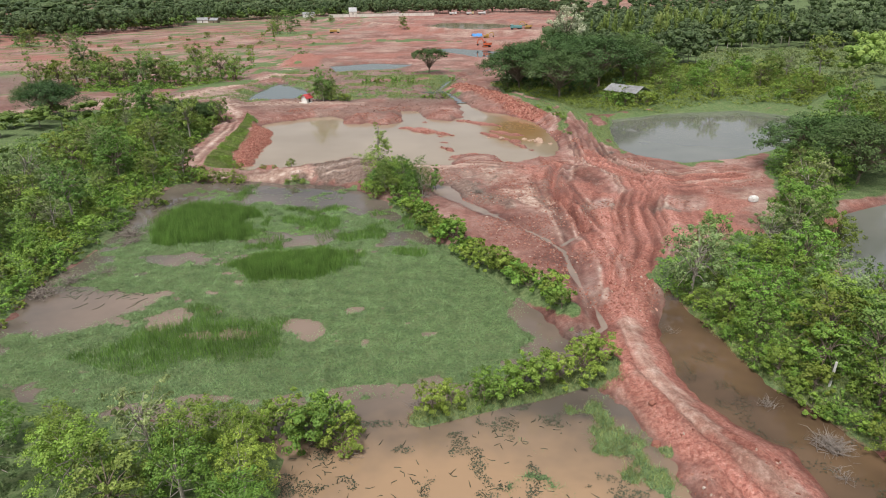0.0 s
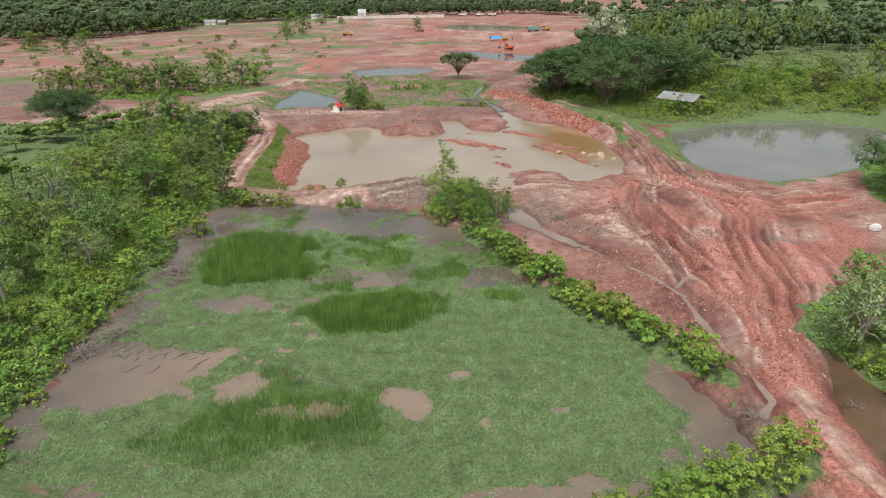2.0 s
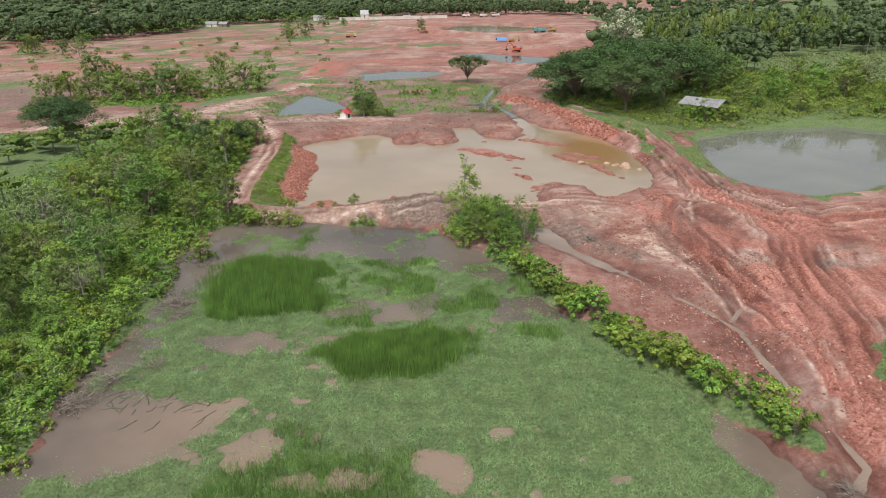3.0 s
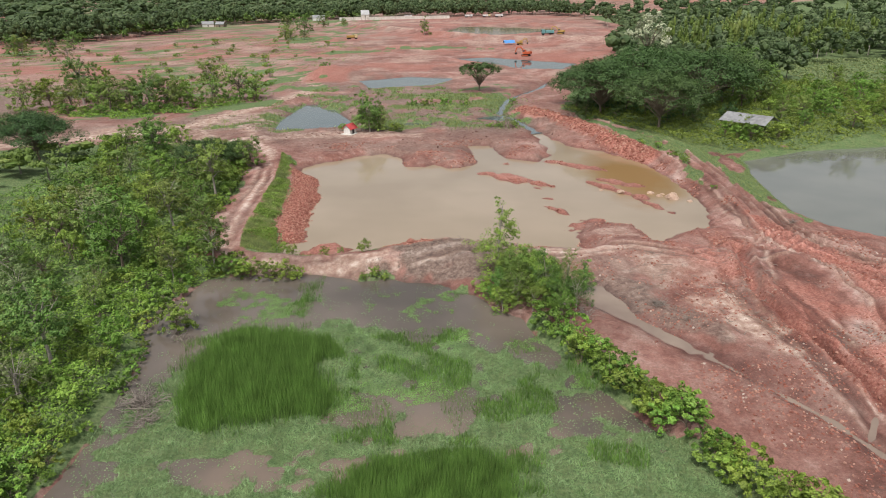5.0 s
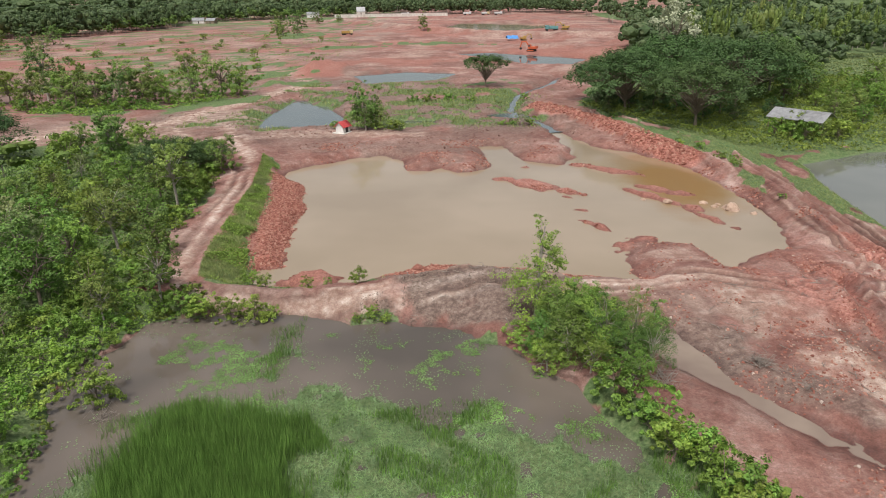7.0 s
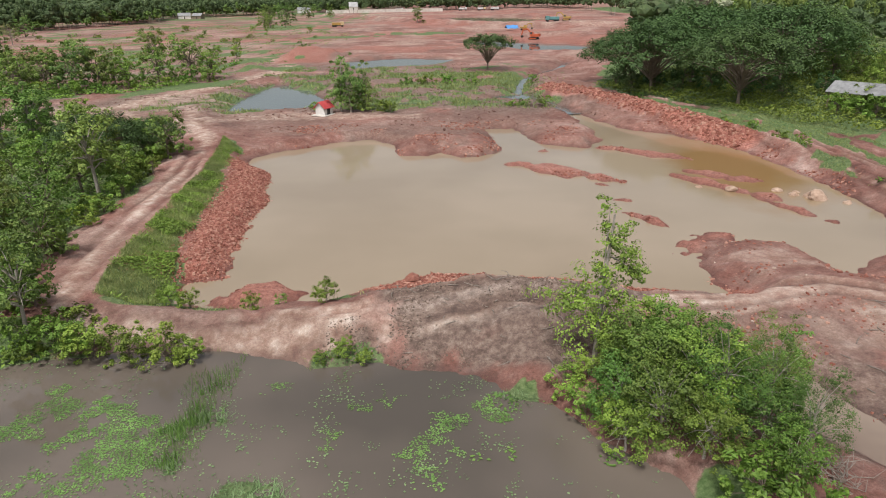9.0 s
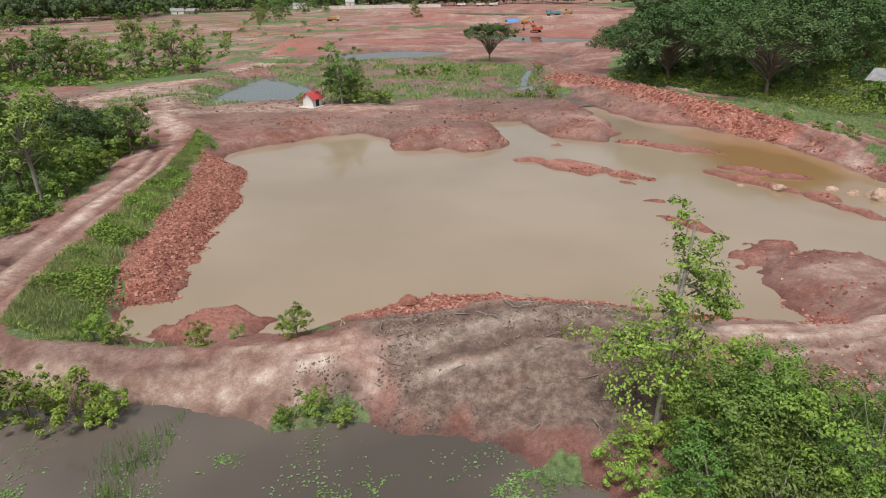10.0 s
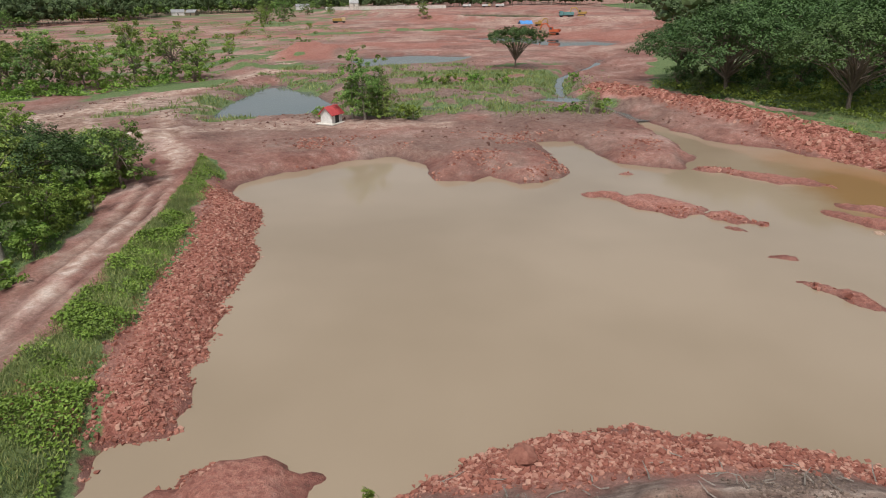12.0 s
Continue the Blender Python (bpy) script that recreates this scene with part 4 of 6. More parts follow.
def scatter(outline, gap, tries=6000, extra=None):
    """Points inside an outline, none nearer to each other than gap."""
    pts = np.array(outline)
    lo, hi = pts.min(0), pts.max(0)
    cand = lo + rng.random((tries, 2)) * (hi - lo)
    cand = cand[poly_dist(cand[:, 0], cand[:, 1], outline) < 0]
    out = np.empty((0, 2))
    for c in cand:
        if len(out) == 0 or np.min(np.sum((out - c) ** 2, axis=1)) > gap * gap:
            out = np.vstack([out, c])
    return out


KINDS["bush"] = [tree("shrub", "dense rounded shrub with bright green leaves", round_lobes(1.5, 0.1, 2.3, 14, 0.36), 1500, 0.22, LEAF_BUSH, 1.4, (0.1, 0.1), 0.05, 0.1) for _ in range(3)]
KINDS["low"] = [tree("shrub", "low spreading shrub with yellow green leaves", round_lobes(1.5, 0.0, 1.2, 12, 0.34), 1000, 0.22, LEAF_BUSH, 0.8, (0, 0), 0.04, 0.1) for _ in range(2)]
KINDS["round"] = [tree("tree", "bushy broadleaf tree with mid green foliage", round_lobes(2.9, 0.2, 5.6, 24, 0.31), 3300, 0.27, LEAF_TREE, 3.6, (0.3, 0.2), 0.13, 0.35) for _ in range(4)]
KINDS["light"] = [tree("tree", "rounded broadleaf tree with fresh light green foliage", round_lobes(2.6, 0.1, 5.0, 22, 0.33), 3400, 0.24, LEAF_BUSH, 3.2, (0.2, 0.3), 0.12, 0.3) for _ in range(3)]
KINDS["pale"] = [tree("tree", "open broadleaf tree with dusty pale green foliage", round_lobes(2.7, 0.5, 6.2, 24, 0.28), 3000, 0.23, LEAF_PALE, 4.2, (0.3, -0.2), 0.12, 0.3, BARK_PALE) for _ in range(3)]
KINDS["tall"] = [tree("tree", "tall open tree with a bare forked trunk and ragged crown", round_lobes(3.0, 2.6, 8.6, 22, 0.34), 4200, 0.29, LEAF_TREE, 6.4, (0.7 - 0.9 * k, 0.4), 0.17, 0.45, BARK_PALE) for k in range(2)]
KINDS["rain"] = [tree("rain_tree", "broad umbrella shaped rain tree with dark green crown", umbrella_lobes(10.5, 11.5, 80, 0.6), 16000, 0.4, LEAF_RAIN, 6.6, (0.8, 0.5), 0.26, 0.3, None, 0.3, 0.5) for _ in range(3)]
KINDS["fine"] = [tree("tree", "leafy young tree with fine bright green foliage", round_lobes(2.0, 0.1, 3.8, 22, 0.33), 6500, 0.14, LEAF_BUSH, 2.6, (0.2, 0.1), 0.08, 0.2, BARK_PALE) for _ in range(2)]
KINDS["sprig"] = [tree("shrub", "small leafy shrub with fine green leaves", round_lobes(1.3, 0.05, 2.0, 15, 0.34), 2600, 0.14, LEAF_BUSH, 1.3, (0.1, 0.1), 0.04, 0.1) for _ in range(2)]
KINDS["under"] = [tree("tree", "dark green understorey tree below the rain trees", round_lobes(3.6, 0.0, 5.6, 16, 0.36), 2200, 0.36, LEAF_RAIN, 3.6, (0.2, 0.2), 0.14, 0.3) for _ in range(2)]
KINDS["slim"] = [tree("tree", "slender upright tree with loose light foliage", column_lobes(2.1, 1.2, 8.0, 12), 2800, 0.27, LEAF_TREE, 7.2, (0.4, 0.2), 0.1, 0.2, BARK_PALE, 0.7) for _ in range(2)]
KINDS["thicket"] = [tree("tree", "dense dark leafed thicket tree with rounded crown", round_lobes(2.2, 0.1, 4.0, 26, 0.29), 8500, 0.14, LEAF_DENSE, 2.6, (0.2, 0.1), 0.08, 0.2, BARK_PALE) for _ in range(2)]
KINDS["willowy"] = [tree("tree", "drooping grey green tree with feathery sprays", [*round_lobes(2.3, 0.3, 4.6, 14, 0.3), (-1.2, 0.4, 4.6, 0.7, 0.6, 0.9), (1.1, -0.2, 4.9, 0.6, 0.6, 1.0), (0.1, 0.6, 5.4, 0.5, 0.5, 0.8)], 8000, 0.12, LEAF_DENSE, 3.8, (0.2, 0.1), 0.08, 0.2, BARK_PALE, 0.6, 0, 0.3)]

# left wood beside the marsh
edge = [(-41, 108), (-45.5, 109), (-49, 118), (-51, 131), (-53, 147), (-57, 160), (-66, 171), (-84, 176), (-112, 168), (-120, 120), (-95, 60), (-62, 40), (-50, 52), (-48.5, 70), (-49, 82), (-52, 96), (-50, 103)]
for n, (x, y) in enumerate(scatter([(-41, 108), (-45.5, 109), (-49, 118), (-51, 131), (-53, 147), (-57, 160), (-66, 171), (-82, 174), (-78, 140), (-72, 100), (-68, 70), (-60, 45), (-50, 52), (-48.5, 70), (-49, 82), (-52, 96), (-50, 103)], 4.5)):
    kind = ("round", "light", "light", "round", "tall", "light", "pale", "light")[n % 8]
    inner = float(-poly_dist(np.array([x]), np.array([y]), edge)[0])
    place(kind, x, y, (0.58 + 0.75 * rng.random() ** 1.3) * (0.75 + 0.25 * min(1, inner / 8)))
for x, y in scatter([(-40.5, 108.6), (-46, 107.8), (-48.2, 100), (-48.6, 95), (-45.6, 81), (-46, 70), (-45, 57), (-40, 48), (-48, 46), (-51, 56), (-52, 80), (-53.5, 95), (-53, 108), (-46, 112)], 2.6, 3000):
    place("low" if rng.random() < 0.6 else "bush", x, y, 0.7 + 0.5 * rng.random())
for x, y, s in ((-43.5, 94.5, 1.3), (-39.8, 107.2, 1.05), (-37.6, 107, 1.0), (-35.4, 106.8, 1.0), (-42, 107.6, 1.1), (-34, 107.2, 0.7)):
    place("sprig", x, y, s * 1.15)

shore = MARSH[1:11]
for (ax, ay), (bx, by) in zip(shore[:-1], shore[1:]):
    n = max(1, int(math.hypot(bx - ax, by - ay) / 1.5))
    for k in range(n):
        t = (k + rng.random() * 0.6) / n
        if not (78 < ay + (by - ay) * t < 83):
            place("low", ax + (bx - ax) * t - 0.5 + rng.normal() * 0.5, ay + (by - ay) * t + rng.normal() * 0.3, 0.5 + 0.45 * rng.random())

rim = [(-44, 111), (-48, 112.5), (-49.5, 118), (-50.3, 131), (-52, 146), (-55.5, 160), (-64, 172)]
for (ax, ay), (bx, by) in zip(rim[:-1], rim[1:]):
    n = max(1, int(math.hypot(bx - ax, by - ay) / 1.9))
    for k in range(n):
        t = (k + rng.random() * 0.6) / n
        place("bush" if rng.random() < 0.6 else "low", ax + (bx - ax) * t - 0.8 + rng.normal() * 0.6, ay + (by - ay) * t + rng.normal() * 0.4, 0.75 + 0.6 * rng.random())
for k in range(15):
    place("bush", -128 + 3.8 * k + rng.normal(), 215 + max(0, k - 8) * 3.6 + rng.normal() * 1.2, 0.9 + 0.5 * rng.random())

# hedge along the dyke, south berm, foreground shrubs
for (ax, ay), (bx, by) in zip(HEDGE[1:-1], HEDGE[2:]):
    n = max(2, int(math.hypot(bx - ax, by - ay) / 1.05))
    for k in range(n):
        t = (k + rng.random() * 0.5) / n
        place("bush" if rng.random() < 0.8 else "low", ax + (bx - ax) * t + rng.normal() * 0.45, ay + (by - ay) * t + rng.normal() * 0.35, 0.86 + 0.34 * rng.random())
for x, y, s in ((0.2, 41.8, 0.95), (1.6, 42.6, 0.8), (4.2, 43.3, 1.0), (5.6, 44.0, 1.05), (7.4, 45.0, 1.1), (8.8, 45.2, 1.2), (10.4, 46, 1.05), (12.4, 46.8, 1.25), (13.8, 47.6, 1.1)):
    place("sprig", x, y, s * 1.15)
for x, y, s in ((-8.2, 38.6, 1.55), (-10.2, 39.6, 1.4), (-7.2, 40.2, 1.3), (-12.6, 39.4, 1.1), (-6.2, 38.2, 1.1)):
    place("sprig", x, y, s * 1.15)
for x, y, s, k in ((-16, 35.5, 0.85, "fine"), (-19, 36.5, 0.9, "pale"), (-15, 32, 0.9, "fine"), (-22, 33, 0.95, "fine"), (-25, 36.5, 0.7, "fine"), (-27, 32, 0.9, "pale"), (-18.5, 30.5, 0.9, "round"), (-30, 37, 0.7, "fine"), (-33, 32, 0.9, "fine"), (-14, 37.5, 0.6, "fine"), (-11.5, 33, 0.75, "fine"), (-10.8, 29.5, 0.8, "fine"), (-12.5, 36.4, 0.6, "fine")):
    place(k, x, y, s * (1.35 if k == "fine" else 1.0))

# trees between the creek and the hidden pond
for x, y, s, k in ((26.6, 62, 1.05, "pale"), (29.2, 65.5, 0.8, "pale"), (28.2, 56, 0.6, "light"), (29, 52, 0.65, "light"), (31, 55.5, 0.85, "light"), (33, 49, 0.95, "light"), (31.5, 46, 0.7, "light"), (35, 45, 0.9, "round"), (33.5, 41.5, 0.75, "light"), (36.5, 40, 0.9, "light"),
                   (35, 52, 0.95, "light"), (38, 56, 0.9, "pale"), (36.5, 62, 0.7, "light"), (40, 66, 0.9, "light"), (42, 72, 0.95, "pale"), (44, 77, 1.1, "light"), (46.5, 80, 1.15, "light"), (49, 84, 1.2, "pale"), (52, 90, 1.0, "light"), (39, 72, 0.8, "pale"), (37, 68, 0.6, "light"), (33, 72.5, 0.7, "round"),
                   (55.5, 98, 0.9, "round"), (58, 104, 1.0, "round"), (40, 47, 0.9, "pale"), (42, 52, 0.8, "light"), (46, 62, 0.6, "light"), (38, 34, 0.9, "light"), (43, 40, 0.9, "light"), (30.5, 59, 0.5, "light"), (48, 74, 0.8, "light"),
                   (90, 110, 1.1, "round"), (84, 102, 1.0, "light"), (97, 118, 1.1, "round"), (78, 128, 0.9, "light"), (98, 140, 1.2, "round"), (93, 156, 1.2, "light"), (100, 165, 1.3, "round")):
    place(k, x, y, s * 1.22)
for x, y, s, k in ((65, 114, 1.5, "light"), (70, 120, 1.6, "round"), (74, 112, 1.7, "light"), (72, 127, 1.2, "light"), (80, 120, 1.7, "round"), (84, 128, 1.6, "light"), (92, 138, 1.5, "round"), (80, 106, 1.6, "light"), (90, 124, 1.7, "round"), (62, 101, 1.2, "light"), (96, 148, 1.6, "light"), (100, 130, 1.8, "round"), (88, 112, 1.7, "light")):
    place(k, x, y, s)
for x, y in ((44.5, 172.8), (47, 172), (49.6, 171.6), (52.5, 171.4), (54.6, 174), (43, 175.5)):
    place("bush", x, y, 1.2 + 0.4 * rng.random())
bank = [(25.9, 63), (26.6, 57), (27.7, 51), (28.4, 46), (30.6, 41.4), (32.6, 35)]
for (ax, ay), (bx, by) in zip(bank[:-1], bank[1:]):
    n = int(math.hypot(bx - ax, by - ay) / 1.4)
    for k in range(n):
        t = (k + rng.random() * 0.6) / n
        place("sprig" if rng.random() < 0.6 else "low", ax + (bx - ax) * t + rng.normal() * 0.4, ay + (by - ay) * t, 0.6 + 0.5 * rng.random())
for x, y, s in ((61, 108, 0.75), (66, 101, 0.8), (69, 111, 0.7)):
    place("rain", x, y, s)
for x, y in scatter([(27, 60), (28.2, 50), (31, 42), (33, 36), (40, 36), (44, 52), (43, 63), (46, 72), (54, 88), (58, 96), (54, 100), (46, 82), (36, 72), (28, 66)], 3.2, 1200):
    place("low" if rng.random() < 0.5 else "bush", x, y, 0.7 + 0.5 * rng.random())

# on the dyke: the tall tree, with its shrubs
for x, y, s, k in ((-8.6, 101.5, 1.05, "thicket"), (-6.2, 99.6, 1.15, "fine"), (-8.6, 98.4, 0.95, "thicket"), (-4.2, 97.4, 0.8, "thicket"), (-10, 100, 0.8, "thicket"), (-9.4, 102.6, 0.75, "fine"), (-7, 102.4, 1.05, "fine"), (-5.4, 101, 0.85, "thicket"), (-11, 103, 0.7, "sprig"),
                   (-12.4, 102.6, 0.75, "sprig"), (-11.6, 100.6, 0.8, "sprig"), (-10.2, 98.2, 0.75, "fine"), (-7.2, 96.6, 0.8, "fine"), (-4.6, 94.6, 0.75, "fine"), (-5.6, 98.6, 1.0, "willowy"), (-3.4, 99.4, 0.95, "willowy"), (-2.8, 96.4, 0.8, "willowy"), (-1.6, 102.4, 0.5, "sprig"), (-8.8, 105.2, 0.7, "sprig")):
    place(k, x, y, s)
KINDS["dyke"] = [tree("tree", "slender upright tree with feathery bright green sprays", [(0, 0, 1.4, 1.7, 1.6, 1.3), (-2.0, 0.2, 3.9, 1.3, 0.9, 0.5), (-1.0, 0.3, 2.9, 1.2, 1.1, 0.9), (0.4, 0, 3.2, 1.2, 1.1, 1.1), (-0.2, 0.3, 4.6, 0.9, 0.8, 0.8), (0.9, 0.2, 5.0, 1.0, 0.9, 0.9), (0.4, 0, 6.2, 1.0, 0.9, 0.9), (0.5, 0.2, 7.3, 0.85, 0.8, 0.7), (0.2, 0.1, 8.2, 0.55, 0.5, 0.5), (-0.6, 0, 5.6, 0.5, 0.5, 0.4), (1.7, 0, 4.6, 0.7, 0.6, 0.7), (2.1, 0.4, 3.2, 1.1, 0.8, 0.6), (1.4, -0.5, 2.0, 1.2, 1.0, 0.9)], 7500, 0.16, LEAF_BUSH, 7.8, (0.4, 0), 0.1, 0.15, BARK_PALE, 0.7)]
place("dyke", -10.4, 104.4, 1.12, 0)
place("slim", -0.9, 102.2, 0.55)
place("fine", -6.6, 104.2, 0.9)

# around the middle ground
for x, y, s, k in ((-36.4, 188, 1.2, "slim"), (-34.5, 188.5, 0.75, "round"), (-33, 190, 1.05, "slim"), (-34.6, 187.4, 0.85, "tall"), (-31.8, 188.5, 0.7, "round"), (-27.8, 187.5, 0.85, "bush"), (-29, 188.5, 0.9, "bush"), (-2.2, 192, 0.6, "pale"), (-4, 193, 0.9, "low"), (-6, 192.5, 0.8, "low"), (0, 193, 0.8, "bush"), (-41.5, 190, 0.7, "bush"),
                   (-26.4, 111.6, 0.75, "sprig"), (-31.6, 112.3, 0.6, "sprig"), (-35.6, 112, 0.65, "sprig"), (-36.8, 111.8, 0.7, "sprig"), (-29.6, 112.2, 0.35, "sprig"), (-24.8, 106.6, 0.6, "sprig"), (-23.4, 106.4, 0.45, "sprig"), (-26, 106.2, 0.4, "sprig"),
                   (-22, 224, 1.5, "low"), (-17, 226, 1.4, "low"), (-12, 225, 1.2, "low"), (-27, 225, 1.2, "low"), (2, 226, 0.9, "bush"), (24, 172, 0.7, "low"), (27.5, 162, 0.8, "low"), (28.2, 157, 0.7, "bush"), (26.6, 168, 0.6, "bush"), (26.8, 138, 0.5, "low"), (19, 199, 0.8, "low")):
    place(k, x, y, s)
KINDS["umbrella"] = [tree("rain_tree", "lone flat topped rain tree with spreading limbs", umbrella_lobes(7.0, 8.6, 40, 0.4), 6500, 0.4, LEAF_RAIN, 3.4, (0.5, 0.2), 0.24, 0.45, None, 0.6, 0.6)]
place("umbrella", -6.6, 252)
place("rain", -60, 150, 0.55)
place("rain", -56, 156, 0.4)
for x, y, s in ((-98, 163, 0.75), (-104, 170, 0.7)):
    place("rain", x, y, s)
for x, y, s in ((22.5, 204, 1.1), (32, 186, 1.0), (46, 201, 1.2), (35, 216, 1.25), (56, 212, 1.1), (22, 222, 0.9), (48, 226, 1.1)):
    place("rain", x, y, s)
for x, y, s, k in ((-124, 223, 1.3, "round"), (-126, 233, 1.3, "tall"), (-117, 226, 1.2, "light"), (-112, 221, 1.35, "round"), (-107, 222, 1.2, "round"), (-103, 229, 1.05, "tall"), (-101, 222, 1.3, "round"), (-96, 224, 1.4, "round"), (-91, 226, 1.2, "light"), (-89.5, 240, 1.15, "tall"), (-86, 232, 1.2, "round"), (-80, 237, 1.5, "round"), (-76, 241, 1.3, "light"), (-132, 226, 1.4, "light"), (-136, 220, 1.2, "round"), (-120, 230, 1.3, "round"), (-110, 229, 1.2, "round"), (-96, 231, 1.2, "light"),
                   (-72, 158, 1.2, "slim"), (-53, 153, 1.0, "round"), (-237, 432, 1.8, "round"), (-228, 392, 1.6, "round"), (-212, 380, 1.5, "pale"), (-245, 396, 1.9, "round"), (-252, 400, 1.8, "round"), (-126, 490, 1.6, "round"), (-120, 480, 1.6, "light"), (-112, 484, 1.2, "round"), (-128, 560, 2.2, "round"), (-34, 512, 1.6, "slim"), (-30, 506, 1.0, "bush"),
                   (-160, 640, 1.8, "round"), (-128, 640, 1.8, "round"), (-110, 640, 1.4, "light")):
    place(k, x, y, s * (1.2 if y < 250 and x < -74 else 1.0))
for x, y, s in ((19, 206, 0.6), (25, 198, 0.6), (36, 193, 0.7), (41, 189, 0.6), (24, 207, 0.9), (33, 201, 1.0), (41, 197, 1.0), (18, 214, 0.8), (22, 218, 1.0), (30, 208, 1.0), (49, 190, 0.7)):
    place("under", x, y, s)
KINDS["silver"] = [tree("tree", "tall tree with silvery flowering crown", round_lobes(4.6, 3, 17, 16, 0.36), 3200, 0.5, LEAF_SILVER, 12, (0.3, 0.2), 0.3, 0.4)]
place("silver", 40.5, 230, 1.4)
for x, y in scatter([(40, 172), (56, 172), (74, 177), (90, 170), (112, 190), (120, 240), (96, 250), (80, 225), (62, 205), (58, 186)], 4.4, 900):
    place(("bush", "low", "low", "bush", "low", "light")[int(rng.integers(6))], x, y, 0.7 + 0.6 * rng.random())
for x, y, s, k in ((58, 204, 1.3, "round"), (64, 210, 1.4, "round"), (70, 216, 1.5, "light"), (62, 220, 1.6, "tall"), (74, 226, 1.5, "round"), (68, 203, 1.0, "light"), (78, 212, 0.9, "light"), (63, 182, 0.7, "light"), (66, 190, 0.9, "round"), (60, 187, 0.8, "round"), (72, 196, 0.8, "light"), (92, 196, 1.3, "round"), (98, 204, 1.4, "round"), (104, 196, 1.1, "light"), (84, 214, 0.9, "pale"), (108, 214, 1.5, "pale"), (112, 202, 1.6, "tall"), (100, 182, 1.2, "light"), (108, 176, 1.4, "pale"), (94, 176, 1.0, "light")):
    place(k, x, y, s)

for x, y in scatter([(-235, 400), (-205, 255), (-132, 245), (-72, 270), (-66, 400), (-120, 500)], 20, 500):
    place("low" if rng.random() < 0.6 else "bush", x, y, 0.8 + 0.9 * rng.random())

# ---- far woods ----
def wood(label, spots, height, width, leaf, per, mat, tall=False, hull_size=0.3):
    n = len(spots)
    z0 = sheet_height(spots[:, 0], spots[:, 1])
    hgt = height * (0.6 + 0.75 * rng.random(n))
    wid = width * (0.65 + 0.7 * rng.random(n))
    k = 8
    off = rng.normal(size=(n, k, 3)) * np.array((0.4, 0.4, 0.34)) if not tall else rng.normal(size=(n, k, 3)) * np.array((0.22, 0.22, 0.5))
    which = rng.integers(0, k, size=(n, per))
    d = rng.normal(size=(n, per, 3))
    d /= np.linalg.norm(d, axis=2, keepdims=True)
    d[..., 2] = np.abs(d[..., 2]) * np.where(rng.random((n, per)) < 0.25, -0.5, 1)
    size = np.stack([wid, wid, hgt * (0.36 if not tall else 0.4)], axis=1)[:, None]
    centre = np.take_along_axis(off, which[..., None].repeat(3, 2), axis=1) * size
    p = centre + d * size * 0.42 * (0.7 + 0.4 * rng.random((n, per, 1)))
    p += np.c_[spots, z0 + hgt * (0.62 if not tall else 0.6)][:, None]
    nr = d + rng.normal(size=d.shape) * 0.35 + np.array((0, 0, 0.3))
    v, f = leaves(p.reshape(-1, 3), nr.reshape(-1, 3), leaf * (0.6 + 0.8 * rng.random(n * per)), 0.8)
    bm = bmesh.new()
    bmesh.ops.create_icosphere(bm, subdivisions=1, radius=hull_size)
    ball, tri = np.array([w.co for w in bm.verts]), np.array([[w.index for w in t.verts] for t in bm.faces])
    bm.free()
    hull = (off * size)[:, :, None] + ball[None, None] * size[:, :, None] * (1 + 0.14 * rng.normal(size=(n, k, len(ball), 1)))
    hull = (hull + np.c_[spots, z0 + hgt * (0.62 if not tall else 0.6)][:, None, None]).reshape(-1, 3)
    hf = (tri[None] + len(ball) * np.arange(n * k)[:, None, None]).reshape(-1, 3)
    tv, tf = tube([[((x, y, z - 0.5), 0.2), ((x, y, z + h * 0.6), 0.12)] for (x, y), z, h in zip(spots[::2], z0[::2], hgt[::2])], 3)
    tf = np.r_[tf[:, [0, 1, 2]], tf[:, [0, 2, 3]]]
    faces = np.r_[f[:, [0, 1, 2]], f[:, [0, 2, 3]], hf + len(v), tf + len(v) + len(hull)]
    me = mesh_of("far_wood", np.r_[v, hull, tv], faces, [mat, BARK_PALE], np.r_[np.zeros(2 * len(f) + len(hf)), np.ones(len(tf))])
    return tagged(new("far_wood", me), label, "wood", kind="stuff")


def random_spots(outline, count, gap=0.0):
    pts = np.array(outline, float)
    lo, hi = pts.min(0), pts.max(0)
    c = lo + rng.random((count * 6, 2)) * (hi - lo)
    return c[poly_dist(c[:, 0], c[:, 1], outline) < 0][:count]


BACK_EDGE = [(-900, 380), (-300, 425), (-250, 490), (-226, 573), (-252, 672), (-170, 760), (-110, 830), (0, 840), (90, 800), (112, 740), (110, 600), (95, 470)]
band = lambda depth, edge: edge + [(x * 1.04 - (0 if x > -200 else depth * 0.3), y + depth) for x, y in reversed(edge)]
wood("dark mixed wood edge with pale trunks behind the cleared field", random_spots(band(70, BACK_EDGE[1:]), 800), 14, 5, 1.0, 110, LEAF_WOOD)
wood("scrubby trees at the rim of the cleared field", random_spots([(-310, 470), (-250, 480), (-222, 570), (-248, 672), (-166, 750), (-112, 820), (-135, 850), (-200, 790), (-300, 690), (-270, 570), (-330, 500)], 260), 9, 4, 0.9, 90, LEAF_TREE)
wood("distant wooded plain under an overcast sky", random_spots(band(900, [(x * 1.1, y + 40) for x, y in BACK_EDGE]), 1200), 17, 16, 2.6, 45, LEAF_WOOD)
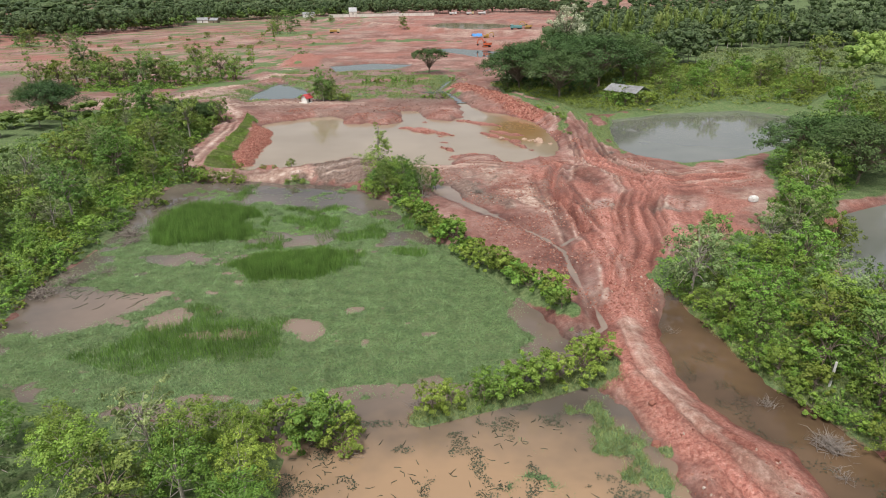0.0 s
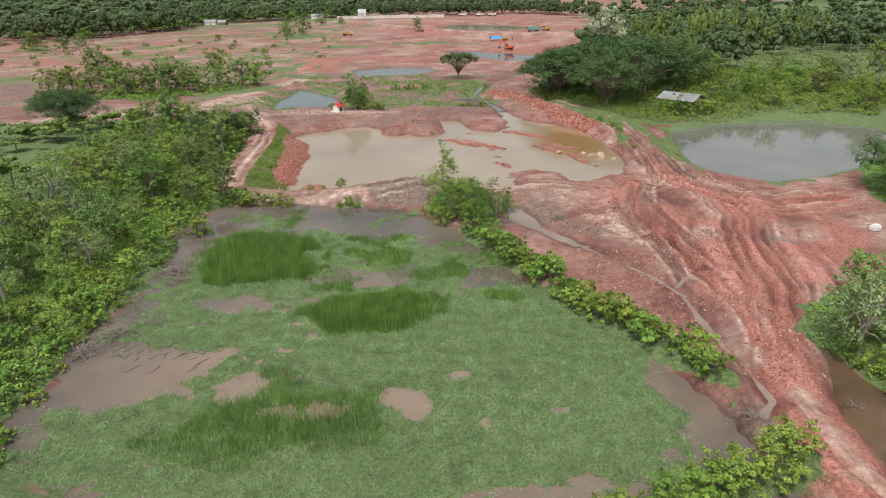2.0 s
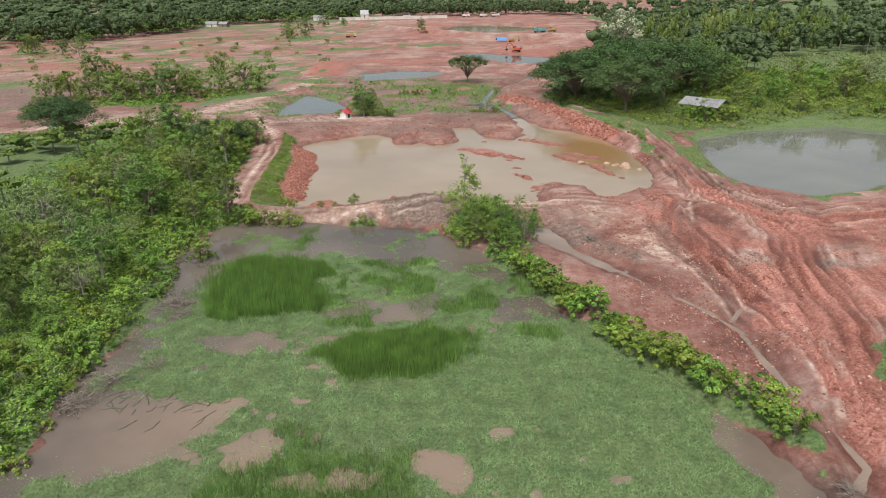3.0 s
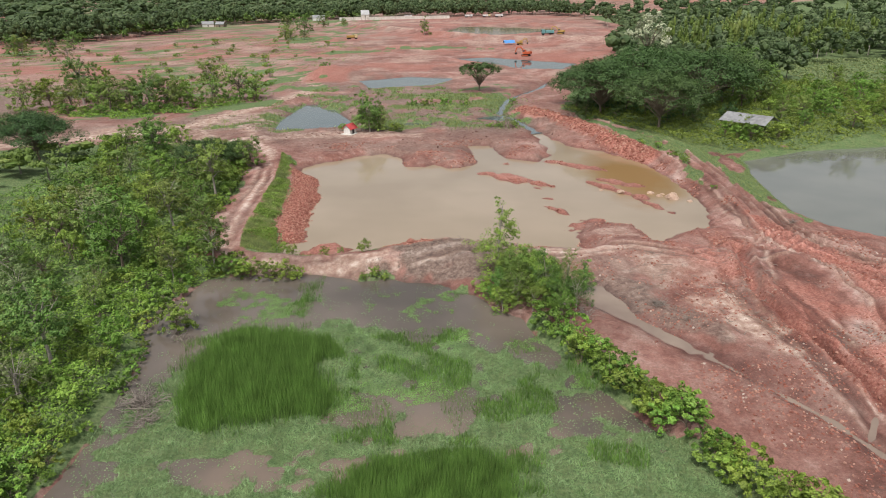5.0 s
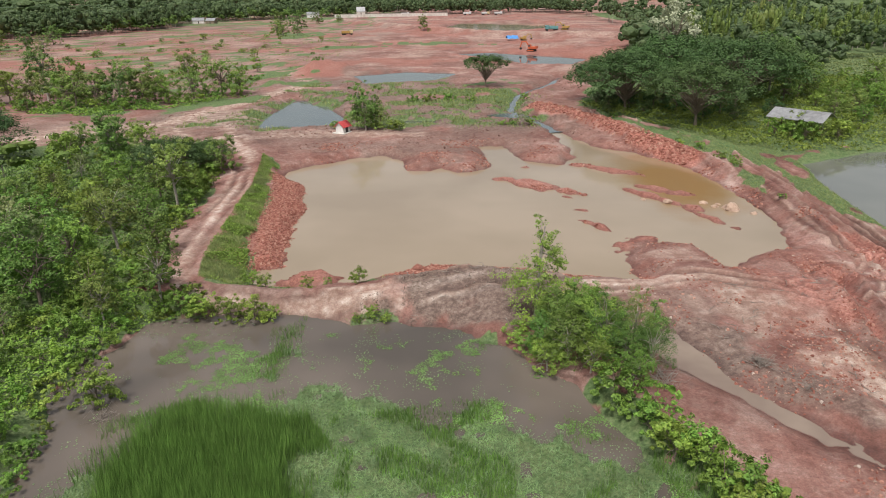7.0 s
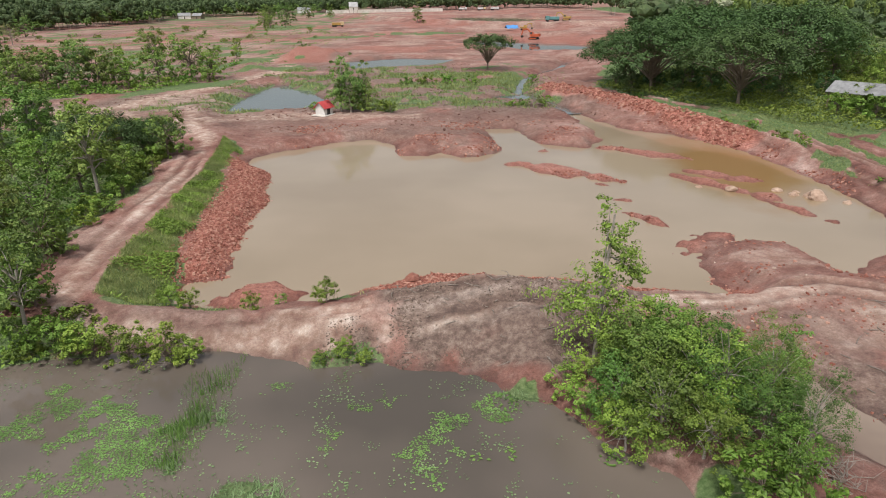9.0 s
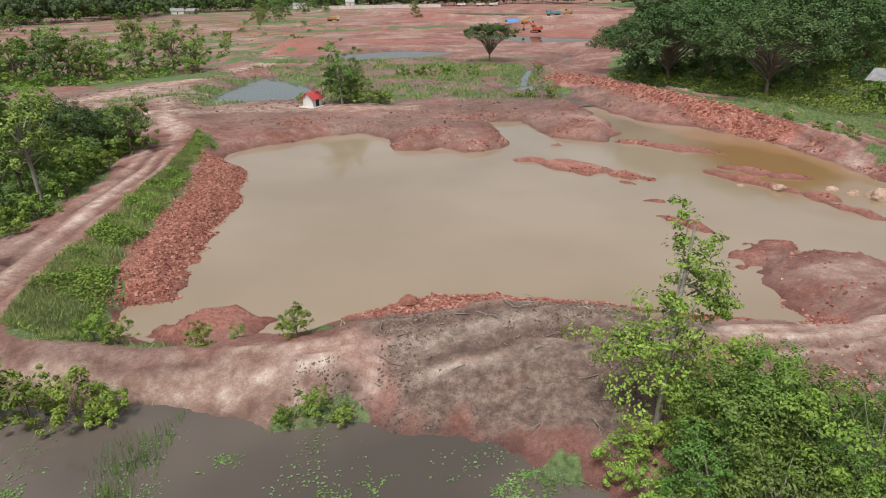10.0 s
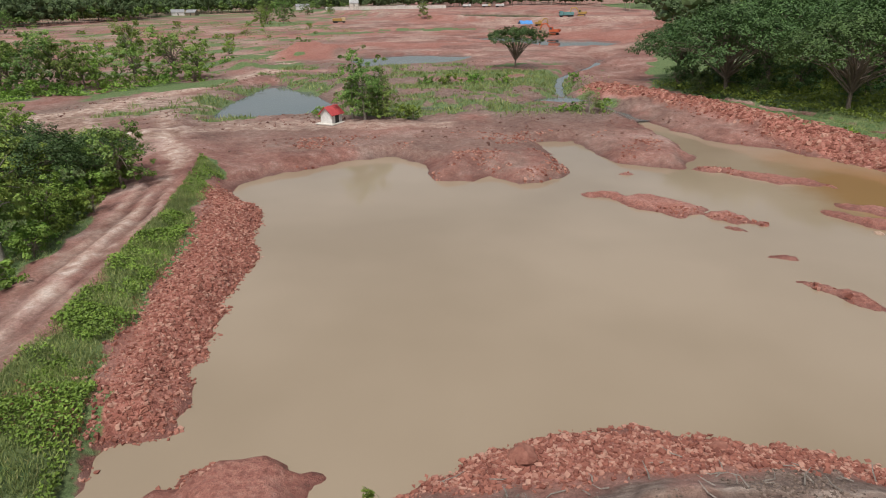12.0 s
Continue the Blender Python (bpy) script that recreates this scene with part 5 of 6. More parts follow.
wood("dark green wooded slope behind the rain trees", random_spots([(40, 268), (62, 228), (92, 246), (112, 296), (178, 316), (420, 260), (900, 500), (900, 900), (140, 760), (122, 600), (120, 440), (90, 425), (70, 385)], 700), 13, 7.5, 1.3, 120, LEAF_WOOD)
wood("broadleaf trees at the foot of the wooded slope", random_spots([(36, 250), (60, 226), (92, 246), (112, 296), (178, 316), (300, 290), (320, 420), (140, 440), (90, 425), (66, 370)], 460), 11, 5.2, 0.75, 190, LEAF_WOOD)
wood("row of upright light green plantation trees", random_spots([(62, 300), (85, 268), (104, 310), (168, 332), (175, 380), (110, 360)], 170), 14, 2.2, 0.6, 140, LEAF_TREE, True)
wood("trees along the upper road", random_spots([(82, 425), (118, 418), (122, 470), (92, 470)], 60), 8, 3.5, 0.8, 110, LEAF_WOOD)
wood("wooded margin beyond the fish ponds", random_spots([(108, 120), (150, 90), (270, 200), (270, 310), (182, 300), (140, 236), (116, 190)], 240), 10, 4.6, 0.6, 160, LEAF_TREE)
wood("dense wood behind the marsh bank", random_spots([(-84, 172), (-80, 140), (-74, 100), (-70, 70), (-62, 42), (-62, 10), (-150, 10), (-170, 150)], 300), 5.5, 3.6, 0.4, 260, LEAF_TREE, False, 0.26)


# ---- grass, reeds and undergrowth ----
def blades(name, label, category, xy, height, width, mat, lean=0.35, base=None):
    """Upright blades, one tapered leaf each, rooted in the ground."""
    n = len(xy)
    z = (sheet_height(xy[:, 0], xy[:, 1]) if base is None else base) - 0.03
    root = np.c_[xy, z]
    h = height * (0.6 + 0.7 * rng.random(n))
    a = rng.random(n) * 2 * math.pi
    side = np.c_[np.cos(a), np.sin(a), np.zeros(n)] * (width * (0.7 + 0.6 * rng.random(n)))[:, None]
    tip = root + np.c_[rng.normal(size=(n, 2)) * (lean * h)[:, None], h]
    v = np.stack([root - side / 2, root + side / 2, tip], axis=1).reshape(-1, 3)
    ob = new(name, mesh_of(name, v, np.arange(n * 3).reshape(n, 3), mat))
    return tagged(ob, label, category, kind="stuff")


def undergrowth(label, xy, size, height, mat, name="undergrowth"):
    """Low leafy scrub in lumps."""
    n = len(xy)
    lump = np.clip(0.5 + 1.2 * fbm(xy[:, 0], xy[:, 1], 2.4, 2, 61), 0.08, 1)
    z = sheet_height(xy[:, 0], xy[:, 1]) + height * lump * (0.35 + 0.65 * rng.random(n))
    nr = rng.normal(size=(n, 3)) * 0.6 + np.array((0, 0, 0.9))
    v, f = leaves(np.c_[xy, z], nr, size * (0.7 + 0.6 * rng.random(n)))
    return tagged(new(name, mesh_of(name, v, f, mat)), label, "undergrowth", kind="stuff")


def thick(outline, count, want, noise_seed=0):
    """Random points in an outline, kept with the chance that want(x, y) gives."""
    c = random_spots(outline, count)
    return c[rng.random(len(c)) < want(c[:, 0], c[:, 1])]


grassy = lambda x, y: sheet_cover(x, y, g_) * (sheet_height(x, y) > 0.1)
mat_xy = thick(MARSH, 430000, lambda x, y: 0.95 * step(-0.5, 0.35, marsh_green(x, y)))
blades("marsh_grass", "short pale green grass mat floating on marsh water", "grass", mat_xy, 0.15 + 0.1 * np.clip(fbm(mat_xy[:, 0], mat_xy[:, 1], 1.2, 2, 65) + 0.3, 0, 1), 0.06, LEAF_GRASS, 1.1)
REEDS = ([(-39.5, 80.5), (-41, 91), (-36, 94), (-30.5, 94.8), (-26.3, 89), (-25.6, 79.5), (-31, 77)], [(-25.2, 71.5), (-21, 74.5), (-10.6, 75.7), (-7.6, 71), (-13.7, 66.6), (-20.8, 66)], [(-32, 50.5), (-28, 56.5), (-25, 60.5), (-15, 57), (-13.5, 51), (-25, 48)], [(-33.6, 96), (-33.2, 105), (-30.8, 107), (-30.2, 98)])
for outline, count, tall, keep in ((REEDS[0], 46000, 1.8, 1.0), (REEDS[1], 36000, 1.3, 0.85), (REEDS[2], 34000, 0.8, 0.42), (REEDS[3], 4500, 0.9, 0.6)):
    pts = np.array(outline)
    grown = [tuple(v) for v in pts.mean(0) + (pts - pts.mean(0)) * 1.12]
    xy = thick(grown, count, lambda x, y: keep * step(0.8, -1.6, poly_dist(x, y, outline) + (3.2 if tall > 1 else 5.5) * fbm(x, y, 3, 3, 62)))
    hh = tall * (0.55 + 0.45 * step(0.5, -2.5, poly_dist(xy[:, 0], xy[:, 1], outline))) * (1 + 0.25 * fbm(xy[:, 0], xy[:, 1], 2, 2, 63))
    blades("reed_bed", "dense tall green reeds standing in marsh water", "reeds", xy, hh, 0.045, LEAF_REED, 0.16)
tufts = thick([(-26, 76), (-26, 92), (-14, 95), (-4, 88), (1, 78), (-4, 70), (-8, 76)], 30000, lambda x, y: step(0.12, 0.3, fbm(x, y, 3, 2, 64)))
blades("sedge_tuft", "scattered green sedge tufts in shallow marsh water", "grass", tufts, np.full(len(tufts), 0.6), 0.07, LEAF_REED, 0.2)
land = np.r_[thick(GRASS_STRIP, 40000, grassy), thick([(-52, 160), (-46, 108), (-56, 108), (-66, 160), (-62, 176)], 16000, grassy), thick([(26, 186), (38, 178), (40, 160), (32, 118), (24, 122), (24, 160)], 26000, grassy), thick([(-40, 104), (-28, 104), (-20, 112), (-40, 112)], 5000, grassy), thick([(10, 34), (18, 34), (16, 46), (9, 44)], 9000, grassy), thick([(-2, 40), (16, 45), (16, 50), (-2, 44.5)], 12000, grassy), thick([(25, 62), (27, 48), (31, 38), (36, 36), (34, 50), (30, 64)], 22000, grassy)]
blades("bank_grass", "rough green grass on the earth banks", "grass", land, np.full(len(land), 0.3), 0.045, LEAF_DRY, 0.5)
mid_xy = thick([(-80, 186), (-60, 262), (-20, 262), (12, 230), (0, 188)], 34000, grassy)
blades("field_grass", "patchy green grass on disturbed brown earth", "grass", mid_xy, np.full(len(mid_xy), 0.6), 0.16, LEAF_DRY, 0.5)
undergrowth("creeping bright green scrub along the marsh bank", thick([(-39.5, 109), (-44, 107), (-47.5, 100), (-48, 95), (-44.6, 81), (-44.6, 70), (-43.6, 57), (-40, 47), (-54, 44), (-58, 60), (-58, 100), (-54, 112), (-46, 114)], 30000, grassy), 0.3, 0.9, LEAF_BUSH)
undergrowth("green scrub between the trees", thick([(-50, 110), (-54, 160), (-66, 174), (-90, 176), (-90, 110), (-60, 60), (-56, 100)], 30000, grassy), 0.42, 1.2, LEAF_TREE)
undergrowth("lumpy green weeds on the pond dyke", thick(GRASS_STRIP, 26000, lambda x, y: grassy(x, y) * step(-0.25, 0.25, fbm(x, y, 2, 2, 72))), 0.2, 0.55, LEAF_BUSH)
undergrowth("green scrub under the creek trees", thick(RIGHT_STRIP[:8] + [(70, 128), (66, 100)] + RIGHT_STRIP[11:14] + [(50, 50), (46, 34)] + RIGHT_STRIP[18:], 20000, grassy), 0.3, 0.6, LEAF_BUSH)
undergrowth("lush green scrub behind the fish pond", thick([(24, 190), (34, 170), (42, 163), (74, 175), (92, 168), (120, 200), (110, 250), (70, 250), (30, 232), (14, 216)], 80000, grassy), 0.42, 1.7, LEAF_BUSH)
undergrowth("scrub at the foot of the tree clump", thick([(-132, 214), (-96, 206), (-72, 236), (-72, 250), (-90, 240), (-132, 232)], 16000, grassy), 0.5, 1.2, LEAF_BUSH)
undergrowth("sparse weeds over the cleared field", thick([(-260, 400), (-200, 250), (-120, 232), (-66, 262), (-60, 420), (-130, 520), (-220, 520)], 90000, lambda x, y: step(0.12, 0.4, fbm(x, y, 6, 3, 68)) * (0.35 + 0.5 * step(-0.2, 0.3, fbm(x, y, 40, 2, 70)))), 0.55, 0.8, LEAF_PALE)
undergrowth("open weedy meadow in front of the wood", thick([(96, 200), (150, 220), (190, 320), (110, 318), (100, 260)], 16000, lambda x, y: np.full(len(x), 0.8)), 0.7, 0.6, LEAF_PALE)


# ---- stones ----
def stones(label, xy, size, mat, sink=0.3):
    """Loose angular stones, joined."""
    n = len(xy)
    s = size * (0.35 + 1.1 * rng.random(n) ** 2.5)
    cube = np.array([(-1, -1, -1), (1, -1, -1), (1, 1, -1), (-1, 1, -1), (-1, -1, 1), (1, -1, 1), (1, 1, 1), (-1, 1, 1)], float) * 0.5
    v = cube[None] * (1 + 0.35 * rng.normal(size=(n, 8, 3))) * np.stack([s * (0.8 + 0.7 * rng.random(n)), s, s * (0.5 + 0.4 * rng.random(n))], 1)[:, None]
    v[:, 4:, :2] *= 0.72
    a = rng.random(n) * 6.28
    ca, sa = np.cos(a)[:, None], np.sin(a)[:, None]
    v = np.stack([v[..., 0] * ca - v[..., 1] * sa, v[..., 0] * sa + v[..., 1] * ca, v[..., 2]], -1)
    v += np.c_[xy, sheet_height(xy[:, 0], xy[:, 1]) + s * (0.35 - sink)][:, None]
    f = np.array([(0, 3, 2, 1), (4, 5, 6, 7), (0, 1, 5, 4), (1, 2, 6, 5), (2, 3, 7, 6), (3, 0, 4, 7)])
    return tagged(new("rubble", mesh_of("rubble", v.reshape(-1, 3), (f[None] + 8 * np.arange(n)[:, None, None]).reshape(-1, 4), mat)), label, "stones", kind="stuff")


rubbly = lambda x, y: sheet_cover(x, y, r_) * (sheet_height(x, y) > -0.15)
stones("tipped red laterite stones on the pond bank", thick([(-46, 158), (-35, 158), (-33, 116), (-45, 116)], 26000, rubbly), 0.155, STONE_RED)
stones("red laterite stones edging the pond", thick([(-26, 120), (3, 119), (3, 112), (-26, 114)], 11000, rubbly), 0.17, STONE_RED)
stones("ridge of tipped red rubble", thick([(0, 218), (8, 200), (16, 170), (20, 160), (27, 164), (20, 195), (8, 218)], 5000, rubbly), 0.34, STONE_RED)
stones("red clods along the muddy banks and bars of the pond", thick([(-47, 156), (-45, 176), (14, 182), (27, 162), (28, 118), (8, 111), (1, 124), (-8, 150), (-12, 157)], 30000, lambda x, y: (sheet_height(x, y) > 0.03) * (1 - sheet_cover(x, y, g_)) * step(0.0, 0.35, fbm(x, y, 4, 3, 73))), 0.2, STONE_RED)
bare = lambda x, y: (1 - sheet_cover(x, y, g_)) * (sheet_height(x, y) > 0.35) * step(0.0, 0.5, fbm(x, y, 6, 3, 66) + 0.15)
stones("red clods and stones strewn over bare earth", thick([(16, 30), (24, 30), (24, 70), (56, 104), (50, 112), (24, 124), (2, 124), (-2, 108), (12, 60)], 26000, bare), 0.15, STONE_RED)
stones("pale stones strewn over bare earth", thick([(16, 30), (24, 30), (24, 70), (56, 104), (50, 112), (24, 124), (2, 124), (-2, 108), (12, 60)], 3000, bare), 0.14, STONE_PALE)
stones("clods of grey brown spoil", thick([(-26, 118), (-6, 118), (-4, 104), (-26, 106)], 22000, lambda x, y: sheet_cover(x, y, s_) * step(-0.2, 0.4, fbm(x, y, 3, 3, 69))), 0.085, make_stone("spoil_clod", (0.1, 0.07, 0.052), (0.19, 0.135, 0.105), (0.27, 0.2, 0.16)))
stones("earth clods on the disturbed ground", thick([(-90, 180), (-70, 270), (20, 270), (20, 190), (0, 172), (-50, 168)], 9000, bare), 0.26, make_stone("brown_clod", (0.13, 0.06, 0.045), (0.25, 0.13, 0.1), (0.36, 0.24, 0.2)))

# ---- buildings ----
WHITE = make_plain("whitewash", (0.6, 0.58, 0.54), (0.8, 0.79, 0.76), 3, 0.85)
RED_ROOF = make_plain("red_roof_sheet", (0.42, 0.05, 0.055), (0.58, 0.1, 0.1), 2, 0.5)
TIN = make_plain("weathered_tin", (0.22, 0.22, 0.22), (0.42, 0.42, 0.42), 1.2, 0.45, 0.3)
WOOD = make_plain("weathered_timber", (0.14, 0.1, 0.075), (0.3, 0.23, 0.17), 4, 0.9)
CONCRETE = make_plain("pale_concrete", (0.5, 0.46, 0.4), (0.72, 0.69, 0.63), 0.6, 0.9)
DARK = make_plain("dark_opening", (0.02, 0.02, 0.02), (0.05, 0.045, 0.04), 3, 0.9)
RUBBER = make_plain("black_rubber", (0.015, 0.015, 0.015), (0.04, 0.038, 0.035), 8, 0.8)
GLASS, gn, gb = material("cab_glass", 0.08)
gb.inputs["Base Color"].default_value = (0.05, 0.07, 0.08, 1)
PAINT = {k: make_plain(k + "_paint", tuple(0.7 * v for v in c), c, 2, 0.45) for k, c in {"orange": (0.6, 0.13, 0.05), "yellow": (0.5, 0.32, 0.09), "teal": (0.16, 0.36, 0.36), "white": (0.78, 0.78, 0.76), "blue": (0.1, 0.32, 0.72), "cream": (0.7, 0.55, 0.32)}.items()}


def gable(length, depth, rise, thick=0.08, over=0.25, ribs=0.0):
    """Two roof slopes meeting at a ridge along x, eaves at z 0, with sheet ribs."""
    bm = bmesh.new()
    n = max(2, int((length + 2 * over) / ribs)) if ribs else 1
    for side in (-1, 1):
        for k in range(n):
            x0, x1 = -length / 2 - over + (length + 2 * over) * k / n, -length / 2 - over + (length + 2 * over) * (k + 1) / n
            lift = 0.03 * (k % 2)
            e = depth / 2 + over
            ze = -rise * over / (depth / 2)
            top = [(x0, 0, rise + lift), (x1, 0, rise + lift), (x1, side * e, ze + lift), (x0, side * e, ze + lift)]
            vs = [bm.verts.new(v) for v in top] + [bm.verts.new((v[0], v[1], v[2] - thick)) for v in top]
            for f in ((0, 1, 2, 3), (7, 6, 5, 4), (0, 4, 5, 1), (1, 5, 6, 2), (2, 6, 7, 3), (3, 7, 4, 0)):
                bm.faces.new([vs[i] for i in f])
    bmesh.ops.recalc_face_normals(bm, faces=bm.faces)
    return bm


def ends(length, depth, rise, z, thick=0.12):
    """The two gable triangles."""
    bm = bmesh.new()
    for side in (-1, 1):
        x0, x1 = side * (length / 2 - thick), side * length / 2
        a = [bm.verts.new(v) for v in ((x0, -depth / 2, z), (x0, depth / 2, z), (x0, 0, z + rise))]
        b = [bm.verts.new(v) for v in ((x1, -depth / 2, z), (x1, depth / 2, z), (x1, 0, z + rise))]
        bm.faces.new(a), bm.faces.new(b)
        for i in range(3):
            bm.faces.new((a[i], a[(i + 1) % 3], b[(i + 1) % 3], b[i]))
    bmesh.ops.recalc_face_normals(bm, faces=bm.faces)
    return bm


def house(name, label, category, x, y, turn, length, depth, high, rise, wall, roof, posts=0.0, door=True, sink=0.05):
    h = thing(name, label, category)
    h.matrix_basis = pose(x, y, float(sheet_height(x, y)[0]) - sink, 0, 0, turn)
    if posts:
        for px in np.linspace(-length / 2 + 0.2, length / 2 - 0.2, max(2, int(length / 3) + 1)):
            for py in (-depth / 2 + 0.2, depth / 2 - 0.2):
                part("post", box_bm(0.16, 0.16, posts, (px, py, 0), 0.02), WOOD, h)
    if high:
        part("wall", join_bm(box_bm(length, depth, high, (0, 0, posts), 0.02), ends(length, depth, rise * 0.97, posts + high)), wall, h)
    r = gable(length, depth, rise, 0.07, 0.3, 0.5)
    bmesh.ops.translate(r, vec=(0, 0, posts + high + 0.02), verts=r.verts)
    part("roof", r, roof, h)
    if door and high:
        part("door", box_bm(0.8, 0.06, min(high * 0.85, 1.9), (0, -depth / 2 - 0.02, posts), 0.01), DARK, h, "dark open doorway")
        part("window", box_bm(0.06, 0.6, 0.6, (length / 2 + 0.02, 0, posts + high * 0.45), 0.01), DARK, h, "small dark window")
    return h


hut = house("pump_hut", "small white hut with a red gabled roof on a slab", "hut", -39.1, 186.2, 62, 2.3, 1.9, 1.5, 0.85, WHITE, RED_ROOF)
part("slab", box_bm(3.4, 3.0, 0.16, (0, 0, -0.02), 0.03), CONCRETE, hut)
house("barn", "long open barn with a weathered grey tin roof", "barn", 48.5, 177.5, -48, 9.5, 6.5, 0, 1.3, WOOD, TIN, 2.9, False)
house("pavilion", "pale two storey pavilion with a steep grey roof", "house", -104, 745, 10, 8, 7, 3, 4, CONCRETE, TIN, 4.0)
house("cottage", "white roofed cottage among trees", "house", -240, 668, 20, 10, 7, 2.6, 2.2, WHITE, TIN)
house("cottage", "white roofed cottage among trees", "house", -226, 662, -10, 8, 6, 2.6, 2.0, WOOD, TIN)
house("cottage", "pale cottage behind the field edge trees", "house", -150, 735, 15, 12, 8, 3, 2.2, WHITE, TIN)
wall = thing("retaining_wall", "long pale concrete retaining wall at the far basin", "wall")
wall.matrix_basis = pose(-76, 782, float(sheet_height(-76, 782)[0]) - 0.5, 0, 0, 12)
for k in range(8):
    part("panel", box_bm(14.8, 0.5, 3.6, (-52.5 + 15 * k, 0, 0), 0.05), CONCRETE, wall)


# ---- machines ----
def rod(a, b, w, h):
    a, b = Vector(a), Vector(b)
    bm = bmesh.new()
    bmesh.ops.create_cube(bm, size=1)
    bmesh.ops.scale(bm, vec=(w, (b - a).length, h), verts=bm.verts)
    bmesh.ops.bevel(bm, geom=bm.edges[:], offset=min(w, h) * 0.15, segments=1, affect="EDGES")
    bmesh.ops.transform(bm, matrix=Matrix.Translation((a + b) / 2) @ (b - a).to_track_quat("Y", "Z").to_matrix().to_4x4(), verts=bm.verts)
    return bm


def wheel(r, w, at):
    bm = bmesh.new()
    bmesh.ops.create_cone(bm, cap_ends=True, segments=18, radius1=r, radius2=r, depth=w)
    bmesh.ops.bevel(bm, geom=[e for e in bm.edges if len(e.link_faces) == 2 and e.calc_face_angle(0) > 1], offset=w * 0.15, segments=1, affect="EDGES")
    bmesh.ops.transform(bm, matrix=pose(*at, 90, 0, 0), verts=bm.verts)
    return bm


def excavator(label, x, y, turn, paint, s=1.0, lift=0.0):
    e = thing("excavator", label, "excavator")
    e.matrix_basis = pose(x, y, float(sheet_height(x, y)[0]) - 0.05 + lift, 0, 0, turn) @ Matrix.Scale(s, 4)
    for side in (-1, 1):
        t = part("track", box_bm(4.2, 0.6, 0.9, (0, side * 1.15, 0), 0.3), RUBBER, e)
        part("track_frame", box_bm(3.2, 0.2, 0.4, (0, side * 1.46, 0.28), 0.05), paint, t)
    part("body", box_bm(3.6, 2.6, 1.1, (-0.4, 0, 1.1), 0.12), paint, e)
    part("counterweight", box_bm(0.8, 2.6, 1.2, (-2.3, 0, 1.15), 0.25), paint, e)
    c = part("cab", box_bm(1.5, 1.0, 1.6, (0.7, 0.78, 1.5), 0.12), paint, e)
    part("windscreen", box_bm(0.05, 0.8, 1.0, (1.46, 0.78, 1.9), 0.01), GLASS, c)
    part("side_window", box_bm(1.0, 0.05, 0.8, (0.7, 1.29, 2.1), 0.01), GLASS, c)
    part("boom", join_bm(rod((0.9, -0.2, 1.9), (3.0, -0.2, 4.2), 0.45, 0.55), rod((3.0, -0.2, 4.2), (5.0, -0.2, 4.0), 0.45, 0.5)), paint, e)
    part("stick", rod((5.0, -0.2, 4.2), (5.8, -0.2, 1.6), 0.35, 0.45), paint, e)
    part("bucket", box_bm(1.0, 1.1, 0.9, (5.5, -0.2, 0.6), 0.2), RUBBER, e)
    return e


def truck(label, x, y, turn, cab, bed, s=1.0):
    k = thing("truck", label, "truck")
    k.matrix_basis = pose(x, y, float(sheet_height(x, y)[0]) - 0.05, 0, 0, turn) @ Matrix.Scale(s, 4)
    part("chassis", box_bm(7.0, 1.0, 0.3, (0, 0, 0.75), 0.04), RUBBER, k)
    c = part("cab", box_bm(1.9, 2.3, 2.0, (2.7, 0, 0.95), 0.15), cab, k)
    part("windscreen", box_bm(0.05, 2.0, 0.8, (3.66, 0, 1.9), 0.01), GLASS, c)
    part("bed", box_bm(4.9, 2.4, 1.4, (-1.0, 0, 1.1), 0.06), bed, k)
    for wx in (2.6, -1.4, -2.7):
        for wy in (-1.0, 1.0):
            part("wheel", wheel(0.5, 0.35, (wx, wy, 0.5)), RUBBER, k)
    return k


excavator("orange tracked excavator working on red earth", 20.8, 366, 150, PAINT["orange"])
excavator("yellow tracked excavator half behind a mound", 24, 428, 20, PAINT["yellow"], 0.8)
excavator("yellow excavator parked by the upper road", 56, 486, 160, PAINT["yellow"], 1.1)
truck("teal tipper truck on the upper road", 48, 488, 185, PAINT["teal"], PAINT["teal"], 1.15)
truck("cream tipper truck on bare red ground", -81, 486, 20, PAINT["cream"], PAINT["yellow"])
for x, col in ((4, "white"), (24, "cream"), (38, "white"), (-64, "white")):
    truck("pale truck parked before the far wood", x, 812, 5, PAINT[col], PAINT["white"], 1.2)
tarp = bmesh.new()
bmesh.ops.create_grid(tarp, x_segments=12, y_segments=8, size=1)
for v in tarp.verts:
    v.co = Vector((v.co.x * 3.2, v.co.y * 2.2, 1.6 * (1 - abs(v.co.y)) + 0.25 * noise.noise(v.co * 2)))
bmesh.ops.solidify(tarp, geom=tarp.faces[:], thickness=0.04)
t = part("tarpaulin", tarp, PAINT["blue"])
t.matrix_basis = pose(18, 433, float(sheet_height(18, 433)[0]) + 1.0, 0, 0, 15)
tagged(t, "blue tarpaulin draped over a heap of red earth", "tarpaulin")


# ---- boulders, dead wood, posts and small things ----
def boulder(x, y, r, mat, label):
    bm = bmesh.new()
    bmesh.ops.create_icosphere(bm, subdivisions=3, radius=1)
    off = Vector((x, y, 0))
    for v in bm.verts:
        v.co *= 1 + 0.35 * noise.noise(v.co * 1.1 + off) + 0.12 * noise.noise(v.co * 3 + off)
        v.co.z *= 0.7
    ob = part("boulder", bm, mat)
    ob.matrix_basis = pose(x, y, max(float(sheet_height(x, y)[0]), -0.2) + r * 0.2, 0, 0, x * 37) @ Matrix.Scale(r, 4)
    return tagged(ob, label, "boulder", "boulders by the pond")


